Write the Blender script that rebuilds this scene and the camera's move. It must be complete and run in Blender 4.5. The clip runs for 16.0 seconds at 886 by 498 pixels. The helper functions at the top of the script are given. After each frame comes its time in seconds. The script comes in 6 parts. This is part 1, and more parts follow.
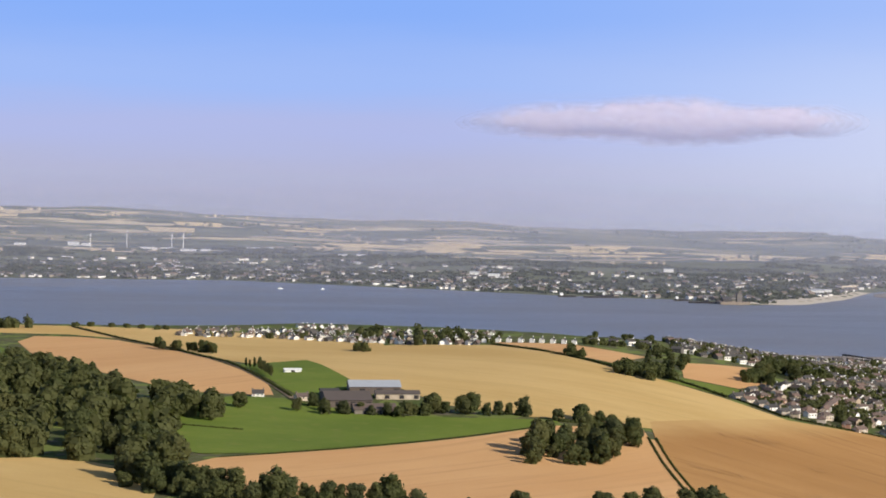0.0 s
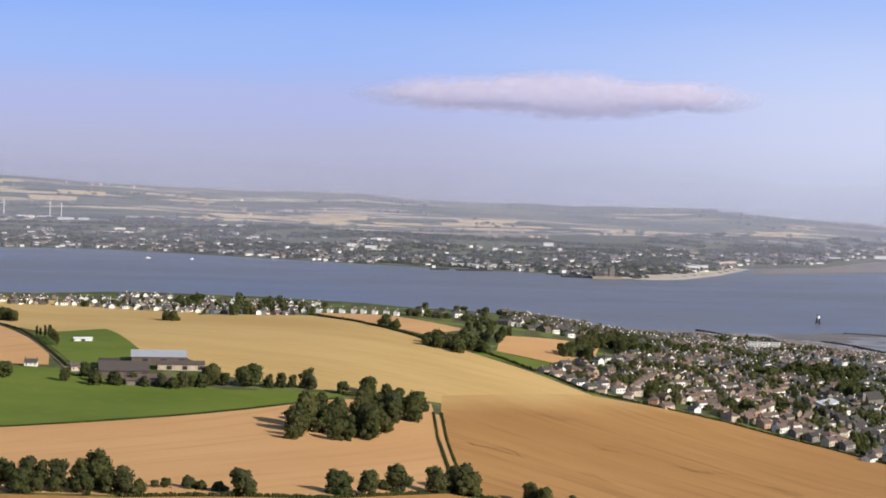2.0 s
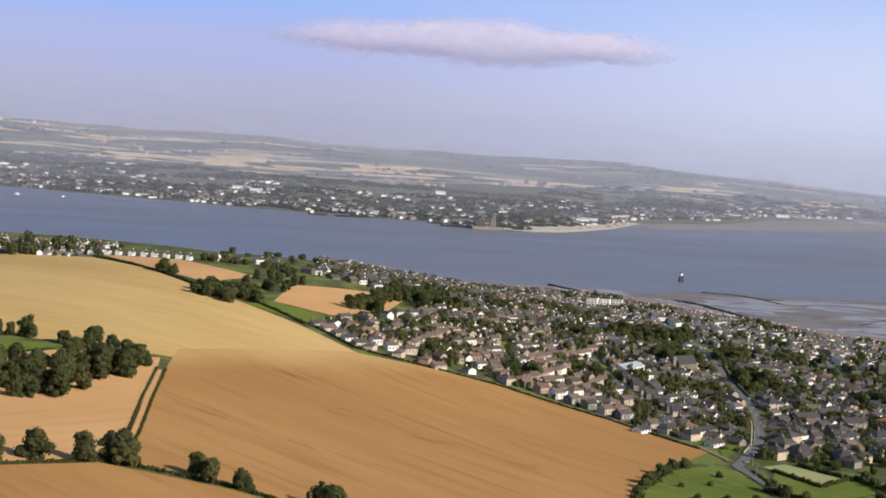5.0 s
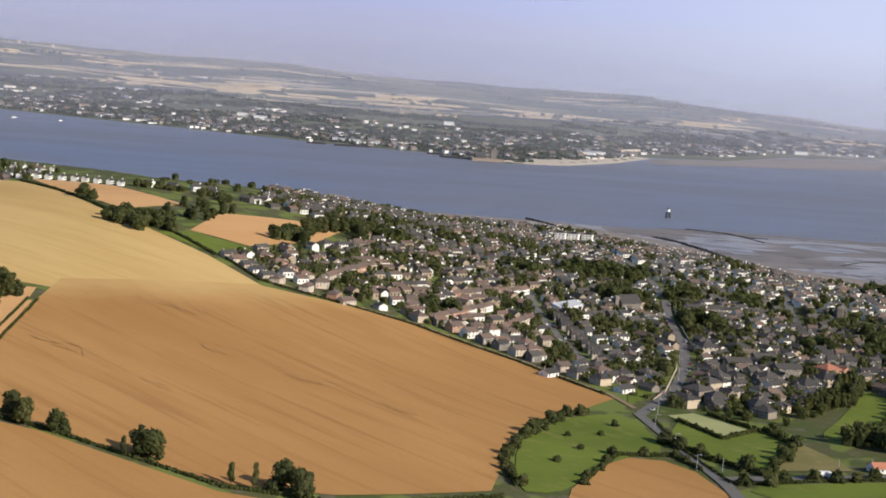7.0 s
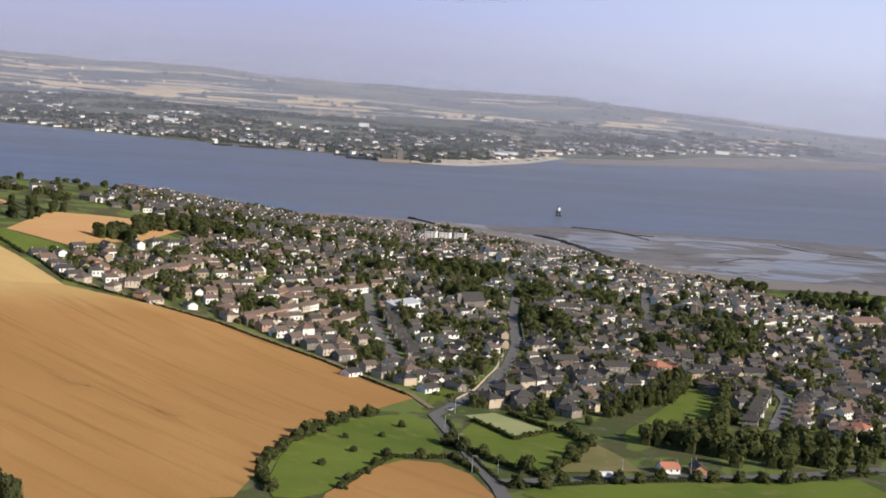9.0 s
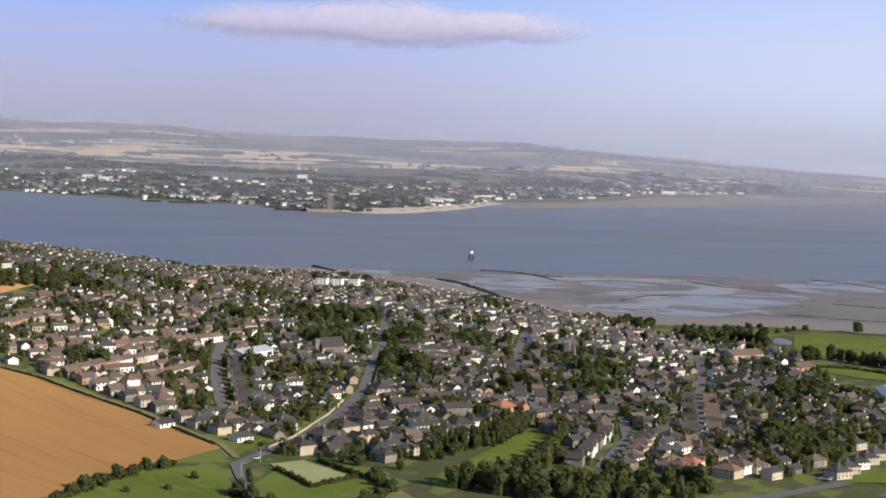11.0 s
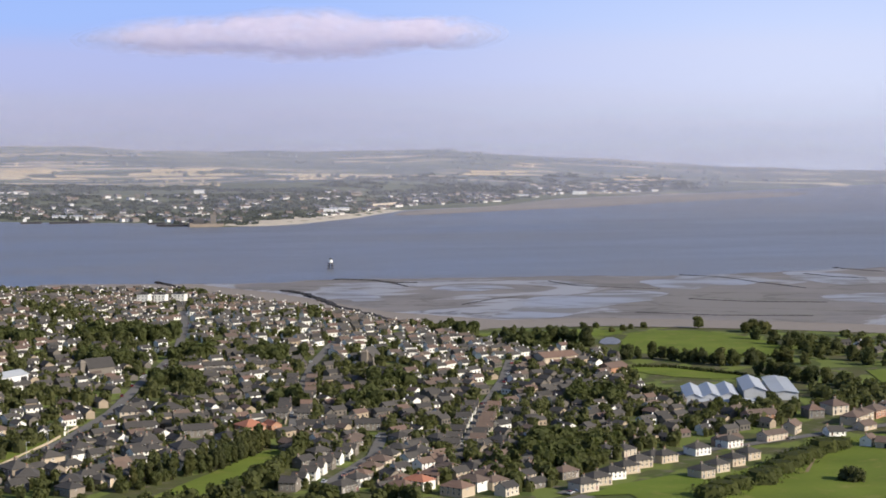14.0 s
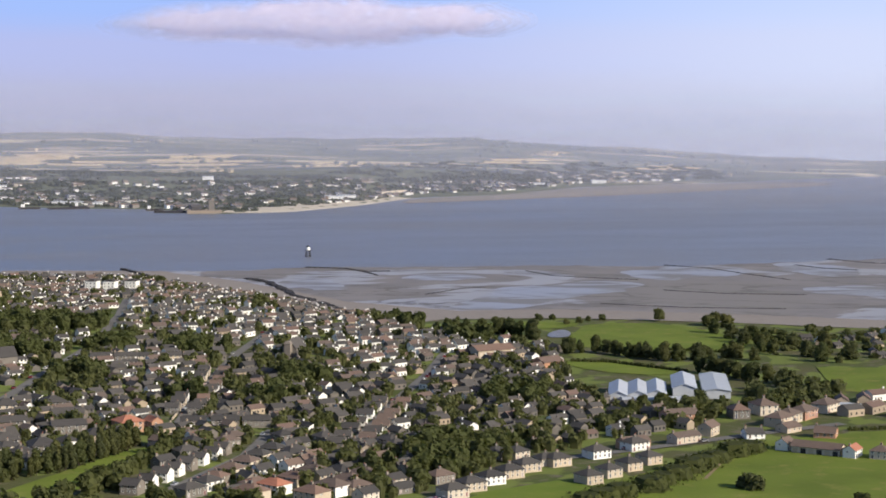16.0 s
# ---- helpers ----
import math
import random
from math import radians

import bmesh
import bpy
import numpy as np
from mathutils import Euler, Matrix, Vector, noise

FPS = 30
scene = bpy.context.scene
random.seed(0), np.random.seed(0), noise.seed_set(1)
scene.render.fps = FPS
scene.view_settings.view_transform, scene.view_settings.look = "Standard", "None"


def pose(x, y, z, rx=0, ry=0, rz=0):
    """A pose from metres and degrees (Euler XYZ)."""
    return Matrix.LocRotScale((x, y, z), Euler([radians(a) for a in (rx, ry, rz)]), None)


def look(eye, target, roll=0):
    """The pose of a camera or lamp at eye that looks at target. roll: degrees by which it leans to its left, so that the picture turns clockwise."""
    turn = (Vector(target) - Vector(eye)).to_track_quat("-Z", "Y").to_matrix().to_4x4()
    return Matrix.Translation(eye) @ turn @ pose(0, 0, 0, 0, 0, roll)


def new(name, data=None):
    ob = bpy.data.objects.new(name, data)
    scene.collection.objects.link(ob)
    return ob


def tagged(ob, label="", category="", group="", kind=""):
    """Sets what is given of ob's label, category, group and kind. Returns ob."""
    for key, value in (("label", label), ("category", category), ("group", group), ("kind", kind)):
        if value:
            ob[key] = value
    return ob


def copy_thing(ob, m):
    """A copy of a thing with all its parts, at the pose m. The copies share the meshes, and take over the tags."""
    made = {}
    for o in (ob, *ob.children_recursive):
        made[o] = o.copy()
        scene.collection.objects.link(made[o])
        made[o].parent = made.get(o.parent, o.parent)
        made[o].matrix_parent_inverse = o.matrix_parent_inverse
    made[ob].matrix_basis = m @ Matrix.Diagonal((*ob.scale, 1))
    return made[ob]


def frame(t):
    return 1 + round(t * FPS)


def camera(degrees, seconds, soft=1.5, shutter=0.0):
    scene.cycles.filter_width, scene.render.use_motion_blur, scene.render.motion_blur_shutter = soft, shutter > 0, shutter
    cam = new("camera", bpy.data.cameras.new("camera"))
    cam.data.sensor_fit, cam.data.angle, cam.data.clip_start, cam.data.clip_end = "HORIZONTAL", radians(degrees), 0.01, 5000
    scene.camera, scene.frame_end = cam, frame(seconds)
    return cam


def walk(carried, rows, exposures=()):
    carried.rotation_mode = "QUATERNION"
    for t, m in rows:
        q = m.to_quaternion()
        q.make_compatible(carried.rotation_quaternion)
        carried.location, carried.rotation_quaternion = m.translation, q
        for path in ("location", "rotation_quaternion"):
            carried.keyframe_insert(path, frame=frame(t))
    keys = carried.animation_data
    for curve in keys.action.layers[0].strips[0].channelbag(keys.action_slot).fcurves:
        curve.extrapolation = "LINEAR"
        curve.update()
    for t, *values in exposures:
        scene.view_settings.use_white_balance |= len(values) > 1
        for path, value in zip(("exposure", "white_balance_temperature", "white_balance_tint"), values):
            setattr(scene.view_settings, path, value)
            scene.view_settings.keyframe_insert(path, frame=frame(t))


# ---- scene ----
cam = camera(27.14, 16.0, soft=1.75)
# seconds, eye x y z, heading (to the right of +y), tilt down, lean
PATH = [
    (0.0, -474.69, -333.92, 143.23, -4.750, 1.680, 0.974),
    (0.5, -459.91, -322.00, 141.95, -3.812, 1.692, 1.050),
    (1.0, -445.21, -310.14, 140.83, -2.954, 1.847, 1.239),
    (1.5, -430.75, -298.47, 139.79, -2.422, 2.094, 1.440),
    (2.0, -416.27, -286.91, 138.83, -2.069, 2.413, 1.744),
    (2.5, -401.87, -275.09, 137.81, -1.933, 2.703, 1.822),
    (3.0, -387.38, -262.55, 137.11, -1.893, 3.043, 2.060),
    (3.5, -373.37, -249.14, 136.89, -2.194, 3.117, 2.274),
    (4.0, -359.63, -235.31, 137.00, -1.993, 3.220, 2.673),
    (4.5, -346.05, -221.41, 137.07, -1.385, 3.473, 3.008),
    (5.0, -332.04, -207.98, 137.12, -0.176, 3.942, 3.519),
    (5.2, -326.25, -202.91, 137.11, 0.336, 4.201, 3.541),
    (7.3, -263.80, -153.84, 136.40, -1.514, 6.196, 4.460),
    (7.5, -257.85, -149.88, 136.19, -1.426, 6.133, 4.455),
    (8.0, -242.96, -141.69, 135.45, -0.746, 5.986, 4.746),
    (8.5, -227.88, -134.58, 134.55, -0.232, 5.903, 4.664),
    (8.7, -221.63, -131.83, 134.14, -0.108, 5.898, 4.415),
    (10.8, -153.80, -103.06, 129.46, 0.331, 4.536, 2.456),
    (11.0, -147.62, -99.74, 129.04, 0.432, 4.216, 2.111),
    (11.5, -132.92, -89.91, 127.97, 0.777, 3.543, 1.589),
    (12.0, -118.42, -78.83, 126.85, 1.215, 3.072, 1.122),
    (12.5, -103.89, -67.30, 125.60, 1.495, 3.026, 0.653),
    (13.0, -89.01, -56.07, 124.41, 1.689, 3.306, 0.190),
    (13.5, -74.26, -45.43, 123.23, 1.708, 3.588, -0.145),
    (14.0, -59.51, -35.15, 121.98, 1.669, 3.847, -0.253),
    (14.5, -44.80, -24.78, 120.64, 1.415, 4.043, -0.284),
    (15.0, -29.75, -13.74, 119.35, 0.942, 4.198, -0.210),
    (15.5, -15.23, -1.63, 118.36, 0.094, 4.165, -0.197),
    (16.0, -0.63, 11.01, 117.34, 0.101, 4.166, 0.038),
]


def row(t, x, y, z, heading, down, lean):
    a, d = radians(heading), radians(down)
    way = Vector((math.sin(a) * math.cos(d), math.cos(a) * math.cos(d), -math.sin(d)))
    eye = Vector((x, y, z))
    return t, look(eye, eye + 1000 * way, lean)


walk(cam, [row(*p) for p in PATH], [(0.0, 0.0, 6250, 12), (8.7, 0.0, 6250, 12), (12.0, 0.04, 6250, 12), (16.0, 0.1, 6250, 12)])

# ---- sky and sun ----
SUN_AZ, SUN_EL = radians(122), radians(27)
SUN_WAY = Vector((math.sin(SUN_AZ) * math.cos(SUN_EL), math.cos(SUN_AZ) * math.cos(SUN_EL), math.sin(SUN_EL)))
sun = new("sun", bpy.data.lights.new("sun", "SUN"))
sun.data.energy, sun.data.angle, sun.data.color = 5.5, radians(0.6), (1.0, 0.90, 0.73)
sun.matrix_world = look(SUN_WAY * 2000, (0, 0, 0))

world = bpy.data.worlds.new("world")
scene.world = world
world.use_nodes = True


class Nodes:
    """Short calls for building a node tree."""

    def __init__(self, tree):
        self.t = tree
        tree.nodes.clear()

    def add(self, kind, **props):
        n = self.t.nodes.new(kind)
        for k, v in props.items():
            if k == "operation":
                n.operation = v
            elif k == "data_type":
                n.data_type = v
            elif k == "blend_type":
                n.blend_type = v
        return n

    def put(self, node, slot, value):
        s = node.inputs[slot]
        if isinstance(value, bpy.types.NodeSocket):
            self.t.links.new(value, s)
        else:
            s.default_value = value
        return node

    def math(self, op, a, b=0.0, c=None, clamp=False):
        n = self.add("ShaderNodeMath", operation=op)
        n.use_clamp = clamp
        self.put(n, 0, a)
        self.put(n, 1, b)
        if c is not None:
            self.put(n, 2, c)
        return n.outputs[0]

    def mix(self, f, a, b, blend="MIX"):
        n = self.add("ShaderNodeMix", data_type="RGBA", blend_type=blend)
        self.put(n, 0, f)
        self.put(n, 6, a if isinstance(a, bpy.types.NodeSocket) else (*a, 1))
        self.put(n, 7, b if isinstance(b, bpy.types.NodeSocket) else (*b, 1))
        return n.outputs[2]

    def ramp(self, f, stops, smooth=True):
        n = self.add("ShaderNodeValToRGB")
        e = n.color_ramp.elements
        n.color_ramp.interpolation = "EASE" if smooth else "LINEAR"
        while len(e) < len(stops):
            e.new(0.5)
        for k, (p, c) in zip(e, stops):
            k.position = p
            k.color = (*c, 1) if not isinstance(c, (int, float)) else (c, c, c, 1)
        self.put(n, 0, f)
        return n.outputs[0]

    def noise(self, vec, scale, detail=4, rough=0.55, distort=0.0):
        n = self.add("ShaderNodeTexNoise")
        if vec is not None:
            self.put(n, "Vector", vec)
        self.put(n, "Scale", scale)
        self.put(n, "Detail", detail)
        self.put(n, "Roughness", rough)
        self.put(n, "Distortion", distort)
        return n.outputs[0]

    def span(self, v, a, b, c=0.0, d=1.0):
        n = self.add("ShaderNodeMapRange")
        n.interpolation_type = "SMOOTHSTEP"
        for i, q in enumerate((v, a, b, c, d)):
            self.put(n, i, q)
        return n.outputs[0]

    def coords(self, stretch=(1, 1, 1), turn=0.0):
        """World metres, stretched and turned about z."""
        g = self.add("ShaderNodeNewGeometry")
        r, m = self.add("ShaderNodeMapping"), self.add("ShaderNodeMapping")
        self.put(r, 0, g.outputs["Position"])
        r.inputs["Rotation"].default_value = (0, 0, turn)
        self.put(m, 0, r.outputs[0])
        m.inputs["Scale"].default_value = stretch
        return m.outputs[0]


def build_sky():
    n = Nodes(world.node_tree)
    out, bg = n.add("ShaderNodeOutputWorld"), n.add("ShaderNodeBackground")
    n.t.links.new(bg.outputs[0], out.inputs[0])
    sky = n.add("ShaderNodeTexSky")
    sky.sky_type, sky.sun_disc = "NISHITA", False
    sky.sun_elevation, sky.sun_rotation = SUN_EL, SUN_AZ
    sky.altitude, sky.air_density, sky.dust_density = 150, 1.0, 1.0
    high = n.mix(1.0, sky.outputs[0], (0.11, 0.11, 0.11), "MULTIPLY")
    tc = n.add("ShaderNodeTexCoord")
    sep = n.add("ShaderNodeSeparateXYZ")
    n.put(sep, 0, tc.outputs["Generated"])
    x, y, z = sep.outputs
    az = n.math("ARCTAN2", x, y)
    # low haze: lilac-grey at the skyline, clearing to blue a few degrees up
    wisps = n.add("ShaderNodeCombineXYZ")
    n.put(wisps, 0, n.math("MULTIPLY", az, 6.0))
    n.put(wisps, 1, n.math("MULTIPLY", z, 40.0))
    soft = n.noise(wisps.outputs[0], 1.0, 4, 0.5)
    el = n.math("ADD", z, n.math("MULTIPLY", n.math("SUBTRACT", soft, 0.5), 0.02))
    low = n.ramp(n.math("MULTIPLY_ADD", el, 5.0, 0.1), (
        (0.0, (0.46, 0.47, 0.61)), (0.16, (0.495, 0.51, 0.69)), (0.27, (0.475, 0.525, 0.81)),
        (0.40, (0.38, 0.53, 0.93)), (0.62, (0.27, 0.46, 0.95)), (1.0, (0.16, 0.32, 0.80))))
    # paler towards the sun
    low = n.mix(n.math("MULTIPLY", n.span(az, -0.12, 0.26, 0.0, 0.70), n.span(z, 0.035, 0.105, 1.0, 0.42)), low, (0.75, 0.81, 0.97))
    col = n.mix(n.span(z, 0.14, 0.40), low, high)
    n.put(bg, 0, col)
    n.put(bg, 1, 0.95)


build_sky()

# ---- materials ----
def material(name, rough=0.85, metal=0.0, spec=0.3):
    m = bpy.data.materials.new(name)
    m.use_nodes = True
    n = Nodes(m.node_tree)
    out, b = n.add("ShaderNodeOutputMaterial"), n.add("ShaderNodeBsdfPrincipled")
    n.t.links.new(b.outputs[0], out.inputs[0])
    b.inputs["Roughness"].default_value, b.inputs["Metallic"].default_value = rough, metal
    b.inputs["Specular IOR Level"].default_value = spec
    return m, n, b


def bump(n, b, height, strength, dist):
    k = n.add("ShaderNodeBump")
    n.put(k, "Strength", strength)
    n.put(k, "Distance", dist)
    n.put(k, "Height", height)
    n.t.links.new(k.outputs[0], b.inputs["Normal"])


def crop_material(name, light, dark, track, turn, lines=0.5, patch=0.010, meets=None):
    """Ripe or cut crop: drill lines, wheel tracks, paler and darker patches."""
    m, n, b = material(name, 0.95, spec=0.1)
    p = n.coords(turn=turn)
    big = n.noise(n.coords((1, 0.35, 1), turn), patch, 5, 0.6)
    rows = n.noise(n.coords((0.22, 0.006, 0.1), turn), 1.0, 3, 0.6)
    fine = n.noise(p, 0.9, 4, 0.7)
    col = n.mix(n.span(big, 0.32, 0.68), light, dark)
    col = n.mix(n.math("MULTIPLY", n.span(rows, 0.50, 0.72), lines), col, track)
    col = n.mix(n.math("MULTIPLY", n.span(fine, 0.35, 0.8), 0.28), col, track)
    wide = n.noise(n.coords((0.05, 0.004, 0.1), turn), 1.0, 2, 0.5)
    col = n.mix(n.math("MULTIPLY", n.span(wide, 0.52, 0.70), lines * 0.8), col, dark)
    if meets:
        # the crop thins into its neighbour's along a ragged line: a point on it, its bearing, the other's tone
        px, py, bearing, other = meets
        sep = n.add("ShaderNodeSeparateXYZ")
        n.put(sep, 0, n.coords())
        off = n.math("ADD", n.math("MULTIPLY", n.math("SUBTRACT", sep.outputs[0], px), -math.sin(bearing)), n.math("MULTIPLY", n.math("SUBTRACT", sep.outputs[1], py), math.cos(bearing)))
        off = n.math("ADD", off, n.math("MULTIPLY", n.math("SUBTRACT", n.noise(p, 0.05, 4, 0.6), 0.5), 26.0))
        col = n.mix(n.span(off, -46, 0), col, n.mix(n.span(big, 0.32, 0.68), other, n.mix(0.5, other, dark)))
    n.put(b, "Base Color", col)
    bump(n, b, fine, 0.6, 0.3)
    return m


def grass_material(name, light, dark, dry, patch=0.02, dryness=0.3):
    m, n, b = material(name, 0.95, spec=0.1)
    p = n.coords()
    big, mid, fine = n.noise(p, patch, 4), n.noise(p, 0.12, 4, 0.65), n.noise(p, 1.1, 4, 0.7)
    col = n.mix(n.span(big, 0.3, 0.7), light, dark)
    col = n.mix(n.math("MULTIPLY", n.span(mid, 0.5, 0.75), dryness), col, dry)
    col = n.mix(n.math("MULTIPLY", n.span(fine, 0.4, 0.8), 0.35), col, dark)
    n.put(b, "Base Color", col)
    bump(n, b, fine, 0.5, 0.25)
    return m


def varied(name, tones, rough=0.85, grain=0.6, spec=0.25, per="object", amount=0.25, metal=0.0):
    """A surface whose tone changes from thing to thing (or piece to piece), with stains and grain."""
    m, n, b = material(name, rough, metal, spec)
    if per == "object":
        r = n.add("ShaderNodeObjectInfo").outputs["Random"]
    else:
        r = n.add("ShaderNodeNewGeometry").outputs["Random Per Island"]
    tones = tones if len(tones) > 1 else tones * 2
    k = len(tones)
    col = n.ramp(r, [(i / max(k - 1, 1), c) for i, c in enumerate(tones)], smooth=False)
    p = n.coords()
    stain, fine = n.noise(p, grain, 4, 0.6), n.noise(p, grain * 7, 3, 0.6)
    dark = n.mix(1.0, col, (0.55, 0.53, 0.5), "MULTIPLY")
    col = n.mix(n.math("MULTIPLY", n.span(stain, 0.42, 0.75), amount), col, dark)
    col = n.mix(n.math("MULTIPLY", n.span(fine, 0.4, 0.8), amount), col, dark)
    n.put(b, "Base Color", col)
    bump(n, b, fine, 0.3, 0.05)
    return m


def leaf_material(name, tones, amount=0.35):
    m, n, b = material(name, 0.75, spec=0.15)
    r = n.add("ShaderNodeObjectInfo").outputs["Random"]
    i = n.add("ShaderNodeNewGeometry").outputs["Random Per Island"]
    k = len(tones)
    col = n.ramp(r, [(j / (k - 1), c) for j, c in enumerate(tones)], smooth=False)
    lite = n.mix(1.0, col, (1.55, 1.5, 1.1), "MULTIPLY")
    col = n.mix(n.math("MULTIPLY", i, amount), col, lite)
    col = n.mix(n.math("MULTIPLY", n.noise(n.coords(), 0.35, 3), 0.5), col, n.mix(1.0, col, (0.6, 0.6, 0.6), "MULTIPLY"))
    n.put(b, "Base Color", col)
    # thin leaves let some light through
    out = [k for k in n.t.nodes if k.type == "OUTPUT_MATERIAL"][0]
    tra, both = n.add("ShaderNodeBsdfTranslucent"), n.add("ShaderNodeMixShader")
    n.put(tra, 0, n.mix(1.0, col, (1.15, 1.2, 0.8), "MULTIPLY"))
    n.put(both, 0, 0.48)
    n.t.links.new(b.outputs[0], both.inputs[1])
    n.t.links.new(tra.outputs[0], both.inputs[2])
    n.t.links.new(both.outputs[0], out.inputs[0])
    return m


STUBBLE = crop_material("stubble", (0.44, 0.242, 0.088), (0.36, 0.188, 0.064), (0.28, 0.146, 0.052), radians(-46), 0.7, meets=(-446.1, 580.5, math.atan2(64.2, 72.5), (0.56, 0.385, 0.160)))
STUBBLE_PINK = crop_material("pale_stubble", (0.61, 0.365, 0.168), (0.54, 0.305, 0.13), (0.45, 0.255, 0.11), radians(30))
BARLEY = crop_material("ripe_barley", (0.59, 0.405, 0.17), (0.50, 0.33, 0.12), (0.41, 0.295, 0.105), radians(-60), 0.35, 0.014)
PASTURE = grass_material("pasture", (0.145, 0.19, 0.030), (0.105, 0.15, 0.022), (0.25, 0.215, 0.07))
MEADOW = grass_material("meadow", (0.15, 0.19, 0.032), (0.10, 0.135, 0.022), (0.24, 0.22, 0.07), 0.03, 0.6)
LAWN = grass_material("bowling_lawn", (0.36, 0.36, 0.17), (0.30, 0.32, 0.14), (0.40, 0.37, 0.2), 0.08, 0.3)
ASPHALT = varied("asphalt", [(0.15, 0.142, 0.132)], 0.9, 0.3)
DIRT = varied("track_dirt", [(0.24, 0.18, 0.11)], 0.95, 0.3)
LEAF = leaf_material("leaves", [(0.080, 0.094, 0.040), (0.095, 0.108, 0.042), (0.115, 0.122, 0.048), (0.082, 0.092, 0.044), (0.135, 0.135, 0.052)])
HEDGE = leaf_material("hedge_leaves", [(0.068, 0.080, 0.030), (0.090, 0.10, 0.034)])
# greyer and bluer than the near leaves: some haze is mixed into the colour
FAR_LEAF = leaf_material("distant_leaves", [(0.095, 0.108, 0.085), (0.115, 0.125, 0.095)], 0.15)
BARK = varied("bark", [(0.10, 0.075, 0.05), (0.07, 0.055, 0.04)], 0.95, 1.5)
SLATE = varied("slate", [(0.056, 0.052, 0.050), (0.070, 0.065, 0.062), (0.090, 0.082, 0.075), (0.062, 0.058, 0.055)], 0.8, 0.5)
TILE = varied("brown_tile", [(0.17, 0.12, 0.095), (0.13, 0.10, 0.085), (0.20, 0.13, 0.10)], 0.8, 0.5)
RED_TILE = varied("red_tile", [(0.47, 0.20, 0.125), (0.36, 0.155, 0.10)], 0.8, 0.5)
HARL = varied("white_harling", [(0.82, 0.80, 0.74), (0.76, 0.73, 0.66), (0.84, 0.82, 0.78)], 0.9, 0.4, amount=0.15)
CREAM = varied("cream_render", [(0.54, 0.44, 0.32), (0.46, 0.38, 0.285), (0.60, 0.52, 0.41)], 0.9, 0.4, amount=0.2)
STONE = varied("grey_stone", [(0.21, 0.185, 0.158), (0.165, 0.15, 0.13), (0.28, 0.232, 0.185)], 0.9, 0.6)
BRICK = varied("brick_wall", [(0.42, 0.22, 0.13), (0.46, 0.28, 0.18), (0.38, 0.2, 0.13)], 0.9, 0.6)
FRAME = varied("window_paint", [(0.75, 0.74, 0.70)], 0.5, 2.0)
DOOR = varied("door_paint", [(0.10, 0.05, 0.03), (0.03, 0.06, 0.10), (0.20, 0.05, 0.04), (0.5, 0.5, 0.48)], 0.5, 2.0)
METAL = varied("pale_sheeting", [(0.46, 0.48, 0.51), (0.40, 0.42, 0.45)], 0.45, 0.3, spec=0.5)
RUST = varied("barn_sheeting", [(0.115, 0.092, 0.078), (0.145, 0.112, 0.092)], 0.7, 0.3)
DARKWOOD = varied("tarred_timber", [(0.035, 0.033, 0.035)], 0.85, 0.5)
WHITE = varied("white_paint", [(0.80, 0.80, 0.78)], 0.5, 0.5, amount=0.12)
CAR = varied("car_paint", [(0.5, 0.5, 0.5), (0.03, 0.03, 0.035), (0.3, 0.02, 0.02), (0.7, 0.7, 0.68), (0.03, 0.06, 0.16)], 0.3, 1.0, spec=0.5)
RUBBER = varied("rubber", [(0.02, 0.02, 0.02)], 0.9, 2.0)


def glass_material():
    m, n, b = material("window_glass", 0.08, spec=0.5)
    n.put(b, "Base Color", (0.02, 0.024, 0.03, 1))
    return m


def water_material():
    m, n, b = material("sea_water", 0.34, spec=0.42)
    p = n.coords((1, 0.5, 1), radians(20))
    drift = n.noise(n.coords((0.4, 1, 1), radians(-12)), 0.006, 4, 0.55)
    n.put(b, "Base Color", n.mix(n.span(drift, 0.3, 0.7), (0.125, 0.126, 0.135), (0.18, 0.172, 0.176)))
    n.put(b, "Roughness", n.span(drift, 0.3, 0.7, 0.28, 0.40))
    bump(n, b, n.noise(p, 0.35, 6, 0.65), 0.7, 1.2)
    return m


def mud_material():
    """Tidal flats: ribbed grey-brown sand with shallow sheets of standing water."""
    m, n, b = material("tidal_mud", 0.6, spec=0.35)
    p = n.coords((0.4, 0.42, 1), radians(8))
    wet = n.noise(p, 0.011, 6, 0.58, 1.4)
    runnel = n.noise(n.coords((0.3, 0.9, 1), radians(12)), 0.02, 5, 0.6, 1.2)
    ribs = n.noise(n.coords((0.5, 0.6, 1), radians(10)), 0.05, 5, 0.65)
    pool = n.span(wet, 0.53, 0.57)
    col = n.mix(n.span(ribs, 0.3, 0.7), (0.225, 0.20, 0.188), (0.165, 0.15, 0.145))
    col = n.mix(n.span(wet, 0.44, 0.40), col, (0.20, 0.18, 0.165))
    col = n.mix(pool, col, (0.31, 0.30, 0.31))
    col = n.mix(n.math("SUBTRACT", n.span(runnel, 0.55, 0.575), n.span(runnel, 0.585, 0.61)), col, (0.13, 0.115, 0.10))
    n.put(b, "Base Color", col)
    n.put(b, "Roughness", n.math("SUBTRACT", 0.66, n.math("MULTIPLY", pool, 0.20)))
    bump(n, b, ribs, 0.4, 0.3)
    return m


